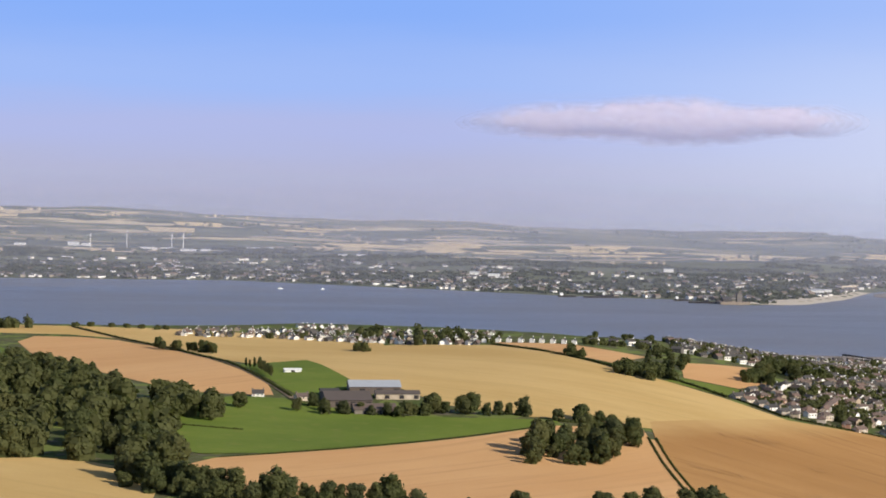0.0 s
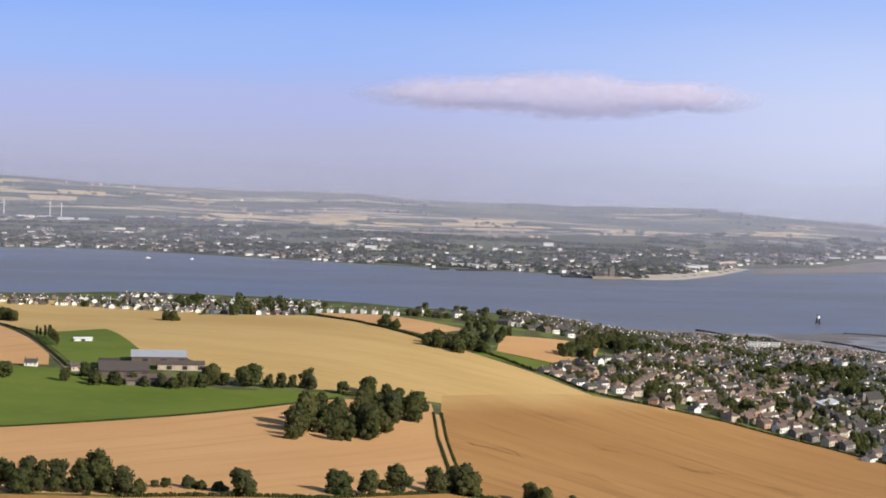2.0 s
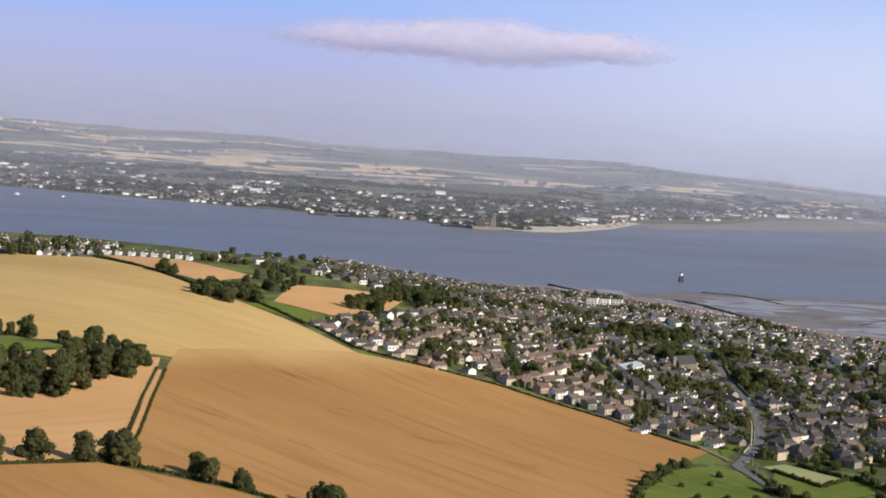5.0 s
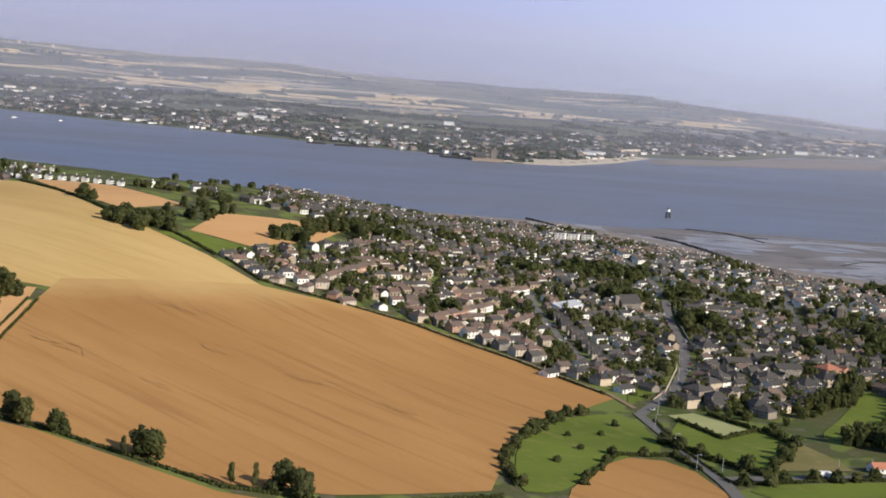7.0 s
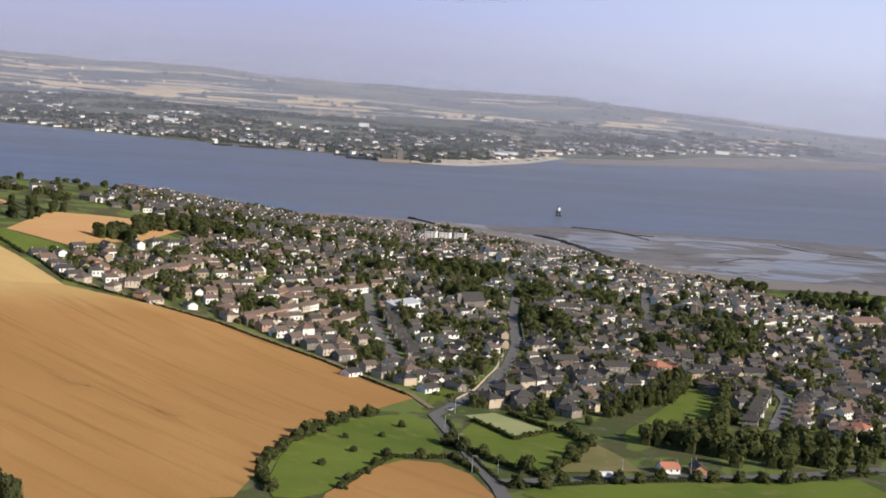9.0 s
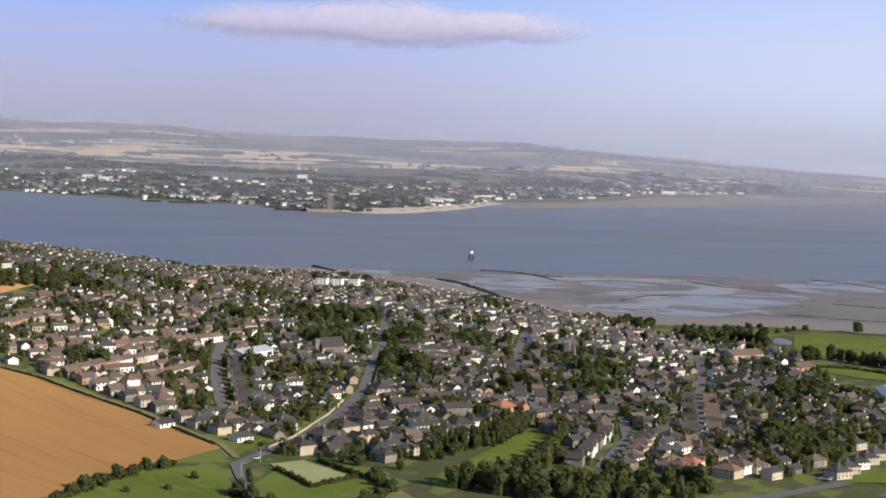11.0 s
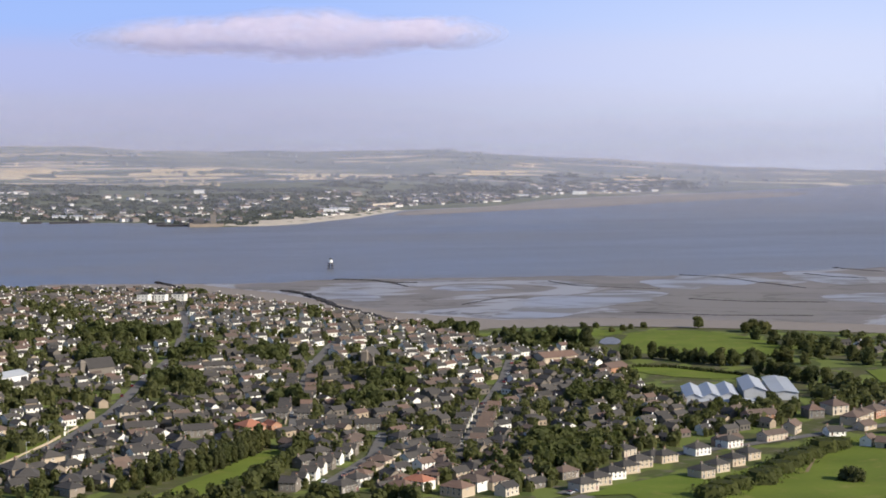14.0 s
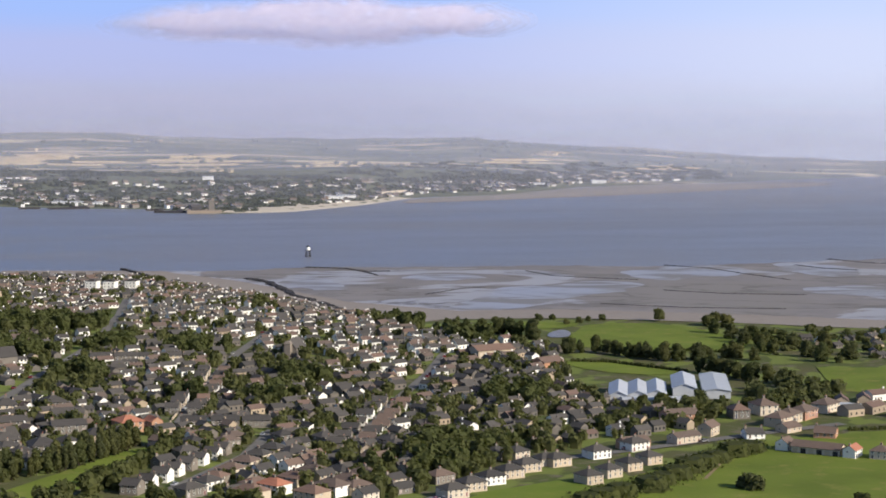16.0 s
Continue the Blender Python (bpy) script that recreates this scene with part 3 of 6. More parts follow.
road([(-4, 548), (20, 590), (38, 622), (66, 640), (110, 668), (150, 690)], 5.5, ASPHALT, "street in front of the semi-detached houses")
road([(-84, 548), (-66, 622), (-62, 680)], 4.5, ASPHALT, "town street of grey asphalt")
road([(-98, 690), (-99, 714), (-100, 819), (-98, 880), (-90, 960)], 4.5, ASPHALT, "straight town street towards the shore")
road([(-36, 630), (-32, 642), (-20, 743), (-6, 831), (2, 900)], 4.5, ASPHALT, "straight town street of grey asphalt")
drape("pond", rounded([(55, 962), (66, 962), (70, 985), (66, 1003), (58, 985)], 1), WATER, 0.4, "small pond among trees by the playing field", "pond")
road([(84, 588), (94, 618), (101, 640)], 1.2, DIRT, "pale footpath across the meadow", "path")
road([(-446.2, 532.2), (-441.6, 474.4), (-435.1, 409), (-432.4, 362.5)], 1.8, STUBBLE_PINK, "grassy lane between two field banks", "track")

# ---- the cloud ----
def cloud_material(thick):
    m = bpy.data.materials.new("cloud_vapour")
    m.use_nodes = True
    n = Nodes(m.node_tree)
    out, mix, clear = n.add("ShaderNodeOutputMaterial"), n.add("ShaderNodeMixShader"), n.add("ShaderNodeBsdfTransparent")
    body, dif, tra = n.add("ShaderNodeMixShader"), n.add("ShaderNodeBsdfDiffuse"), n.add("ShaderNodeBsdfTranslucent")
    for k in (dif, tra):
        n.put(k, 0, (0.44, 0.41, 0.465, 1))
    n.put(body, 0, 0.45)
    n.t.links.new(dif.outputs[0], body.inputs[1])
    n.t.links.new(tra.outputs[0], body.inputs[2])
    wisp = n.noise(n.coords((1, 1, 2.2)), 0.02, 4, 0.6)
    n.put(mix, 0, n.span(wisp, 0.25, 0.75, thick * 0.3, min(1.0, thick * 1.8)))
    n.t.links.new(clear.outputs[0], mix.inputs[1])
    # even lilac glow added to lift the cloud's dim underside
    glow, both = n.add("ShaderNodeEmission"), n.add("ShaderNodeAddShader")
    n.put(glow, 0, (0.50, 0.50, 0.66, 1))
    n.put(glow, 1, 0.34)
    n.t.links.new(body.outputs[0], both.inputs[0])
    n.t.links.new(glow.outputs[0], both.inputs[1])
    n.t.links.new(both.outputs[0], mix.inputs[2])
    n.t.links.new(mix.outputs[0], out.inputs[0])
    return m


def build_cloud():
    """A long flat cloud: thin vapour in shells one inside the other."""
    soup = Soup()
    for shell in range(7):
        k = 1.0 - 0.065 * shell
        bm = bmesh.new()
        bmesh.ops.create_icosphere(bm, subdivisions=5, radius=1)
        base = len(soup.v)
        for v in bm.verts:
            d = v.co.normalized()
            lump = noise.fractal(Vector((d.x * 2.6, d.y * 0.8, d.z * 0.7 + shell * 0.05)), 1.0, 2.0, 3)
            up = 1.0 + 0.22 * lump + 0.08 * math.sin(d.x * 7 + 1)
            flat = 1.0 if d.z > 0 else 0.8
            taper = 1.0 - 0.12 * d.x * d.x + 0.10 * d.x
            soup.v.append((d.x * 560 * (k ** 0.6) * (1 + 0.05 * lump), d.y * 55 * k, (d.z * 74 * k * up * flat * taper) + d.x * 6))
        bm.verts.index_update()
        for f in bm.faces:
            # the near side of each shell: light passes a few thin veils on its way in
            if f.calc_center_median().y < 0.02:
                soup.f.append(tuple(base + v.index for v in f.verts))
                soup.s.append(shell)
        bm.free()
    ob = new("backdrop_cloud", soup.mesh("backdrop_cloud", [cloud_material(k) for k in (0.10, 0.15, 0.2, 0.27, 0.36, 0.5, 1.4)], True))
    ob.location = (-312, 4630, 345)
    ob.visible_shadow = False
    tagged(ob, "long flat lilac-white cloud in the sky", "cloud", kind="structure")


build_cloud()

# ---- sea haze ----
def haze_material(thick, top):
    """Haze for flat translucent sheets: denser low down, clear at the water's skin and above the hills."""
    m = bpy.data.materials.new("sea_haze")
    m.use_nodes = True
    n = Nodes(m.node_tree)
    out, mix, clear = n.add("ShaderNodeOutputMaterial"), n.add("ShaderNodeMixShader"), n.add("ShaderNodeBsdfTransparent")
    body, dif, tra = n.add("ShaderNodeMixShader"), n.add("ShaderNodeBsdfDiffuse"), n.add("ShaderNodeBsdfTranslucent")
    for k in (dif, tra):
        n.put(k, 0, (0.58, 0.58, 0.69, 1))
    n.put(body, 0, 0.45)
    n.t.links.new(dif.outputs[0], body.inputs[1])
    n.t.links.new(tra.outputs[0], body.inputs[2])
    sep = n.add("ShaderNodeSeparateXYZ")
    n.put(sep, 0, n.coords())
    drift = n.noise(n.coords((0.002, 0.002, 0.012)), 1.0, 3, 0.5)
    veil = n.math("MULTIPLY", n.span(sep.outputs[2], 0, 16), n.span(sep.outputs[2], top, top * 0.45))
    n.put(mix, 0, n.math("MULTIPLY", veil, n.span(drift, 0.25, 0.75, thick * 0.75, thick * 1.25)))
    n.t.links.new(clear.outputs[0], mix.inputs[1])
    n.t.links.new(body.outputs[0], mix.inputs[2])
    n.t.links.new(mix.outputs[0], out.inputs[0])
    return m


# upright see-through sheets, added to pale the far shore and hills like haze
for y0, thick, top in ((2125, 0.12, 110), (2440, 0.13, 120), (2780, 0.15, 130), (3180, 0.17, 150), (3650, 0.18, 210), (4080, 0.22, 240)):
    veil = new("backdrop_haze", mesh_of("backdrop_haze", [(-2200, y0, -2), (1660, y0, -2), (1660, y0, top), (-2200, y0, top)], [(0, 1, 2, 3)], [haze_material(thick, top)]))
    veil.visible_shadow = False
    tagged(veil, "flat pale sheet standing in for haze over the far shore", "haze", kind="structure")

# ---- trees ----
def leaf_cloud(rng, lobes, count, size):
    """Leaf sprays on the skins of several round lobes. lobes: rows of centre and radii."""
    lobes = np.asarray(lobes, float)
    area = (lobes[:, 3] * lobes[:, 4]) ** 1.0
    pick = rng.choice(len(lobes), count, p=area / area.sum())
    d = rng.normal(size=(count, 3))
    d[:, 2] = d[:, 2] * 0.9 + 0.15
    d /= np.linalg.norm(d, axis=1)[:, None]
    r = lobes[pick, 3:6] * (0.82 + 0.34 * rng.random((count, 1)) ** 1.5)
    c = lobes[pick, :3] + d * r
    nrm = d + rng.normal(size=(count, 3)) * 0.38
    nrm /= np.linalg.norm(nrm, axis=1)[:, None]
    a = np.cross(nrm, rng.normal(size=(count, 3)))
    a /= np.linalg.norm(a, axis=1)[:, None]
    b = np.cross(nrm, a)
    s = size * (0.6 + 0.8 * rng.random((count, 1)))
    quad = np.stack([c - a * s - b * s * 0.5, c + a * s * 0.4 - b * s * 0.8, c + a * s + b * s * 0.5, c - a * s * 0.4 + b * s * 0.8], 1)
    return quad.reshape(-1, 3)


def crown_lobes(rng, h, r, low, slim=1.0):
    """Round masses of foliage stacked into an uneven crown."""
    rows = [(0, 0, h * (low + 0.98) / 2, r * 0.72, r * 0.72, h * (0.98 - low) * 0.42)]
    for _ in range(15):
        a, u = rng.random() * 2 * math.pi, rng.random()
        z = h * (low + (0.95 - low) * u)
        out = r * (0.70 if u < 0.7 else 0.42) * (0.5 + 0.6 * rng.random())
        q = r * (0.20 + 0.30 * rng.random() ** 1.5)
        rows.append((out * math.cos(a), out * math.sin(a), z - q * 0.4, q, q, q * 0.9 * slim))
    return rows


def crown_mesh(name, seed, h, r, low, count, size, mat, slim=1.0):
    rng = np.random.default_rng(seed)
    lobes = crown_lobes(rng, h, r, low, slim)
    v = leaf_cloud(rng, lobes, count, size).tolist()
    f = [(4 * i, 4 * i + 1, 4 * i + 2, 4 * i + 3) for i in range(count)]
    for x, y, z, a, b, c in lobes:
        k = len(v)
        for j in range(4):
            t = -0.8 + 1.6 * j / 3
            w = math.sqrt(max(0.05, 1 - t * t)) * 0.86
            v += [(x + a * w * math.cos(q * math.pi / 3), y + b * w * math.sin(q * math.pi / 3), z + c * t * 0.86) for q in range(6)]
        for j in range(3):
            f += [(k + j * 6 + q, k + j * 6 + (q + 1) % 6, k + j * 6 + 6 + (q + 1) % 6, k + j * 6 + 6 + q) for q in range(6)]
        f.append(tuple(k + 18 + q for q in range(6)))
    return mesh_of(name, v, f, [mat])


def trunk_mesh(name, seed, h, girth, low):
    rng = random.Random(seed)
    soup = Soup()
    soup.prism(ringed(girth, 8), -0.6, h * low * 1.2, 0, 0.62)
    for i in range(4):
        a = i * 1.57 + rng.random()
        bx, by, bz = math.cos(a) * h * 0.2, math.sin(a) * h * 0.2, h * (low + 0.25 + 0.1 * rng.random())
        z0, g = h * low * (0.8 + 0.1 * i), girth * 0.45
        k = len(soup.v)
        soup.v += [(g * math.cos(q), g * math.sin(q), z0) for q in (0, 2.1, 4.2)] + [(bx + g * 0.3 * math.cos(q), by + g * 0.3 * math.sin(q), bz) for q in (0, 2.1, 4.2)]
        for q in range(3):
            soup.f.append((k + q, k + (q + 1) % 3, k + 3 + (q + 1) % 3, k + 3 + q))
            soup.s.append(0)
    return soup.mesh(name, [BARK])


class TreeKind:
    """A kind of tree, in several grown shapes that share their meshes."""

    def __init__(self, label, h, r, low, girth, slim=1.0, shapes=4, count=850, size=0.55, mat=None, seed=1):
        self.label, self.h = label, h
        self.shapes = [(crown_mesh("crown", seed + i, h * (0.92 + 0.05 * i), r * (0.9 + 0.06 * i), low, count, size, mat or LEAF, slim),
                        trunk_mesh("trunk", seed + i, h, girth, low)) for i in range(shapes)]

    def plant(self, x, y, rng, size=1.0, group="trees", name="tree", label=""):
        crown, trunk = self.shapes[rng.randrange(len(self.shapes))]
        s = size * rng.uniform(0.82, 1.15)
        ob = thing(name, label or self.label, "tree", pose(x, y, hz(x, y), 0, 0, rng.uniform(0, 360)), group)
        ob.scale = (s * rng.uniform(0.9, 1.1), s * rng.uniform(0.9, 1.1), s)
        part("trunk", trunk, ob)
        part("crown", crown, ob)
        return ob


BROAD = TreeKind("broad dark green deciduous tree in full leaf", 12.0, 5.5, 0.10, 0.38, shapes=5, count=1100, size=0.5, seed=11)
ROUND = TreeKind("round-headed field tree in full green leaf", 9.5, 5.1, 0.10, 0.34, shapes=5, count=1000, size=0.48, seed=31)
POPLAR = TreeKind("slim upright poplar with dense leaves", 12.0, 1.7, 0.08, 0.25, slim=1.9, shapes=2, count=520, size=0.45, seed=51)
BUSH = TreeKind("low rounded green bush", 3.2, 2.2, 0.05, 0.12, shapes=3, count=320, size=0.32, seed=71)
CONIFER = TreeKind("dark pointed evergreen tree", 8.5, 2.0, 0.05, 0.25, slim=1.7, shapes=2, count=520, size=0.42, seed=91)


def inside(p, ring):
    x, y = p
    hit = False
    for i, (x0, y0) in enumerate(ring):
        x1, y1 = ring[i - 1]
        if (y0 > y) != (y1 > y) and x < (x1 - x0) * (y - y0) / (y1 - y0) + x0:
            hit = not hit
    return hit


def scatter(ring, count, gap, rng):
    """Plan points inside a ring, kept a gap apart."""
    lo = (min(p[0] for p in ring), min(p[1] for p in ring))
    hi = (max(p[0] for p in ring), max(p[1] for p in ring))
    got = []
    for _ in range(count * 30):
        p = (rng.uniform(lo[0], hi[0]), rng.uniform(lo[1], hi[1]))
        if inside(p, ring) and all((p[0] - q[0]) ** 2 + (p[1] - q[1]) ** 2 > gap * gap for q in got):
            got.append(p)
            if len(got) == count:
                break
    return got


def along(points, step, rng, sway=0.0):
    """Plan points at even steps along a line."""
    out = []
    for (x0, y0), (x1, y1) in zip(points, points[1:]):
        d = math.hypot(x1 - x0, y1 - y0)
        for i in range(max(1, round(d / step))):
            t = i / max(1, round(d / step))
            out.append((x0 + (x1 - x0) * t + rng.uniform(-sway, sway), y0 + (y1 - y0) * t + rng.uniform(-sway, sway)))
    return out


rng = random.Random(5)
PARK = []
WOOD = [(-785.9, 346.2), (-686.5, 328.1), (-655.3, 334), (-633, 312.9), (-622.3, 330.5), (-637.6, 385.2), (-658.7, 443.4), (-666.4, 462.9), (-650.8, 484.4), (-646.8, 507.3), (-675.8, 543.2), (-724.8, 593.4), (-806.5, 677.3), (-854.5, 668), (-855.6, 416.2)]
for x, y in scatter(WOOD, 44, 11.0, rng):
    BROAD.plant(x, y, rng, rng.uniform(0.95, 1.3), "trees of the wood", label="tall dark deciduous tree standing in a dense wood")
for x, y in along([(-639.8, 298.8), (-616.6, 281.5), (-593.3, 268.1), (-560.5, 268.7), (-536.3, 275.8)], 4.2, rng, 3.0):
    BROAD.plant(x, y, rng, rng.uniform(0.62, 1.0), "trees below the stubble field")
for x, y in along([(-635.9, 285.4), (-593.4, 258.2), (-560.5, 257.1), (-521.9, 270.9)], 6, rng, 2.5):
    ROUND.plant(x, y, rng, rng.uniform(0.5, 0.8), "trees below the stubble field")
for x, y in along([(-550.8, 279), (-521.8, 287.6), (-492.9, 290.8)], 5, rng, 1.5):
    BUSH.plant(x, y, rng, rng.uniform(0.6, 1.4), "bushes below the stubble field", "bush")
for x, y in [(-594.3, 539.9), (-586.6, 546.5), (-580.8, 542.2), (-566.2, 559.4), (-560.5, 553.2), (-573.1, 543.3), (-611.7, 560.3), (-549.8, 559.7)]:
    ROUND.plant(x, y, rng, rng.uniform(0.45, 0.65), "trees beside the farm", label="round dark tree close to the farm sheds")
for x, y in along([(-646.9, 488.7), (-648.7, 510.3), (-658.4, 530)], 9, rng, 2.0):
    BROAD.plant(x, y, rng, 0.8, "trees of the wood")
CLUMP = [(-504.1, 425.5), (-471.4, 447), (-453.9, 521.7), (-446.2, 547.1), (-463.4, 541), (-484.6, 505.6), (-504, 470)]
for x, y in scatter(CLUMP, 44, 4.4, rng):
    BROAD.plant(x, y, rng, rng.uniform(0.5, 0.98), "trees of the field clump", label="deciduous tree in a clump on the stubble field")
for x, y in along([(-492.1, 558.2), (-472.9, 560.3), (-455.7, 562.6)], 9, rng, 2.0):
    ROUND.plant(x, y, rng, 0.7, "trees of the field clump")
ROUND.plant(-479.6, 566.4, rng, 0.95, "trees of the field clump")
for x, y in along([(-555.6, 556.5), (-530.6, 562.5), (-503.6, 566.6)], 5.0, rng, 2.0):
    BROAD.plant(x, y, rng, rng.uniform(0.5, 0.8), "trees beside the farm")
for x, y in [(-469.9, 313.2), (-460.3, 319), (-452.6, 337.9), (-439.1, 346.2), (-431.5, 356.8), (-427.6, 352.9), (-405.7, 357), (-400.9, 351.1), (-391.4, 350.7), (-364.9, 346.4), (-362.1, 341.4), (-324.4, 337.5), (-318.4, 332.6), (-497.9, 283.8)]:
    ROUND.plant(x, y, rng, rng.uniform(0.7, 1.05), "trees along the field boundary", label="round field tree beside a boundary hedge")
for x, y in [(-369.7, 339.8), (-338.1, 332.1), (-331.3, 332.3)]:
    POPLAR.plant(x, y, rng, 0.65, "trees along the field boundary", "poplar")
for x, y in scatter([(-464.7, 732.2), (-441.8, 713.7), (-420.7, 732.5), (-426.4, 747.7), (-439.7, 771), (-458.9, 750.3)], 26, 4.6, rng):
    PARK.append((x, y, rng.uniform(4.5, 7), rng.uniform(2.6, 3.8)))
for x, y in scatter([(-443.5, 789.9), (-422.5, 778.9), (-407, 861.2), (-418.4, 880.6), (-439.4, 863.7)], 14, 6.0, rng):
    BROAD.plant(x, y, rng, 0.5, "trees of the hedge wood", label="dark tree in a small wood at a field edge")
for x, y in along([(-369.4, 819.7), (-363.7, 867.6), (-339.1, 917.7), (-346.8, 852.6)], 8, rng, 3.0):
    BROAD.plant(x, y, rng, 0.72, "trees behind the villas")
for x, y in [(-488.4, 803), (-481.7, 793.1), (-626.1, 835.7), (-620.3, 827.6), (-644.7, 539.7), (-602.1, 535.1), (-616.6, 539.4)]:
    ROUND.plant(x, y, rng, 0.75, "single field trees", label="single round tree standing in a field")
for x, y in along([(-757.7, 847.1), (-731.8, 828.4), (-707.9, 811.6)], 7, rng, 2.5):
    ROUND.plant(x, y, rng, 0.75, "trees on the hill hedge")
for x, y in along([(-675.1, 712.9), (-666.4, 705.3), (-650.1, 661.4)], 4, rng, 0.6):
    POPLAR.plant(x, y, rng, 0.6, "poplars by the paddock", "poplar")
for x, y in along([(-258, 392), (-262, 420), (-258, 450), (-250, 476), (-240, 504), (-230, 515)], 9, rng, 1.6):
    BUSH.plant(x, y, rng, rng.uniform(0.8, 1.5), "bushes round the meadow", "bush")
for x, y in along([(-238, 404), (-224, 450), (-204, 458), (-196, 440)], 11, rng, 1.4):
    BUSH.plant(x, y, rng, rng.uniform(0.6, 1.1), "bushes round the meadow", "bush")
for x, y in along([(-205, 478), (-190, 456), (-175, 440), (-158, 490), (-166, 515)], 9, rng, 1.6):
    BUSH.plant(x, y, rng, rng.uniform(0.8, 1.6), "bushes round the plot", "bush")
for x, y in along([(-146, 552), (-126, 590), (-110, 644), (-104, 640), (-120, 588), (-140, 560)], 4.0, rng, 1.2):
    CONIFER.plant(x, y, rng, 0.9, "evergreens along the park", "conifer", label="dark evergreen in a row along the park lawn")
for x, y in scatter([(-138, 500), (-108, 540), (-92, 620), (-98, 550), (-120, 490)], 26, 4.4, rng):
    PARK.append((x, y, rng.uniform(5.5, 9), rng.uniform(2.4, 3.6)))
for x, y in along([(-4, 962), (34, 975), (52, 950)], 6.5, rng, 2.5):
    BROAD.plant(x, y, rng, 0.75, "trees round the playing field")
for x, y in along([(60, 900), (75, 905), (110, 872), (140, 885), (150, 870)], 5.5, rng, 2.0):
    BROAD.plant(x, y, rng, 0.62, "trees round the playing field")
for x, y in along([(118, 836), (140, 800), (150, 790)], 6, rng, 2.0):
    BROAD.plant(x, y, rng, 0.66, "trees behind the sheds")
for x, y in scatter([(140, 985), (158, 900), (178, 850), (200, 870), (190, 940), (150, 990)], 18, 7.0, rng):
    BROAD.plant(x, y, rng, 0.66, "trees of the shore belt")
for x, y in [(56, 1052), (64, 1056), (84, 1050), (92, 1054), (78, 1040), (70, 1030)]:
    BUSH.plant(x, y, rng, 1.1, "shore bushes", "bush", "rounded bush on the grass by the shore")
ROUND.plant(124, 1048, rng, 0.9, "shore trees", label="single dome-shaped tree at the edge of the shore")
for x, y in [(148, 1024), (153, 1028), (158, 1020)]:
    ROUND.plant(x, y, rng, 0.75, "shore trees")
for x, y in [(94, 574), (97, 570), (124, 545)]:
    BUSH.plant(x, y, rng, 1.5, "meadow bushes", "bush", "dark bush in the open meadow")


for x, y in along([(-186, 424), (-160, 436), (-128, 448), (-96, 456), (-60, 482)], 9, rng, 2.0):
    BUSH.plant(x, y, rng, 1.2, "roadside bushes", "bush", "rounded bush beside the road")
for x, y in scatter([(-112, 470), (-70, 486), (-40, 512), (-60, 540), (-100, 530), (-118, 500)], 40, 4.6, rng):
    PARK.append((x, y, rng.uniform(5, 8.5), rng.uniform(2.4, 3.6)))
for x, y in scatter([(-158, 520), (-128, 560), (-126, 600), (-160, 600), (-182, 560), (-180, 540)], 24, 5.0, rng):
    PARK.append((x, y, rng.uniform(2.5, 5), rng.uniform(1.6, 2.8)))
for x, y in scatter([(-30, 556), (0, 572), (24, 620), (20, 660), (-8, 650), (-26, 600)], 70, 4.0, rng):
    PARK.append((x, y, rng.uniform(4, 7.5), rng.uniform(2.2, 3.6)))
for x, y in scatter([(52, 690), (60, 668), (92, 700), (110, 742), (96, 748), (64, 740), (48, 720)], 22, 5.0, rng):
    PARK.append((x, y, rng.uniform(3.5, 6.5), rng.uniform(2, 3.4)))
for x, y in [(-240, 470), (-236, 452), (-228, 478), (-245, 430), (-222, 496)]:
    BUSH.plant(x, y, rng, 0.7, "meadow bushes", "bush", "dark bush in the open meadow")


def hedge(points, width, tall, density, label, mat=None, seed=0, name="hedge"):
    """A clipped or ragged hedge: leaf sprays heaped along a line over a dense heart."""
    r = np.random.default_rng(seed)
    rr = random.Random(seed)
    lobes = []
    for x, y in along(points, width * 0.8, rr, width * 0.15):
        q = width * rr.uniform(0.42, 0.62)
        lobes.append((x, y, hz(x, y) + tall * rr.uniform(0.25, 0.5), q, q, tall * rr.uniform(0.4, 0.65)))
    count = int(len(lobes) * density)
    v = leaf_cloud(r, lobes, count, min(0.5, width * 0.25)).tolist()
    f = [(4 * i, 4 * i + 1, 4 * i + 2, 4 * i + 3) for i in range(count)]
    for x, y, z, a, b, c in lobes:
        k = len(v)
        v += [(x + a * 0.8 * math.cos(q * math.pi / 3), y + b * 0.8 * math.sin(q * math.pi / 3), z - c) for q in range(6)]
        v += [(x + a * 0.55 * math.cos(q * math.pi / 3), y + b * 0.55 * math.sin(q * math.pi / 3), z + c * 0.75) for q in range(6)]
        f += [(k + q, k + (q + 1) % 6, k + 6 + (q + 1) % 6, k + 6 + q) for q in range(6)] + [tuple(k + 6 + q for q in range(6))]
    return tagged(new(name, mesh_of(name, v, f, [mat or HEDGE])), label, "hedge", "hedges")


hedge([(-860.2, 997.8), (-754.7, 856.4), (-690.6, 740.9), (-627.1, 586.2)], 1.4, 1.5, 14, "long dark hedge between stubble and barley", seed=1)
hedge([(-541.9, 876.8), (-506.6, 825.1), (-464.6, 761.9), (-425.5, 728.2), (-399.9, 692)], 1.8, 1.5, 14, "ragged hedge across the hill", seed=2)
hedge([(-448.1, 536.1), (-443.5, 474.5), (-437, 409.1), (-435.3, 364.5)], 1.0, 0.9, 12, "low dark hedge bank along the lane", seed=3)
hedge([(-444.3, 535.8), (-439.7, 474.2), (-433.2, 408.9), (-430.5, 364.2)], 1.0, 0.9, 12, "low dark hedge bank along the lane", seed=4)
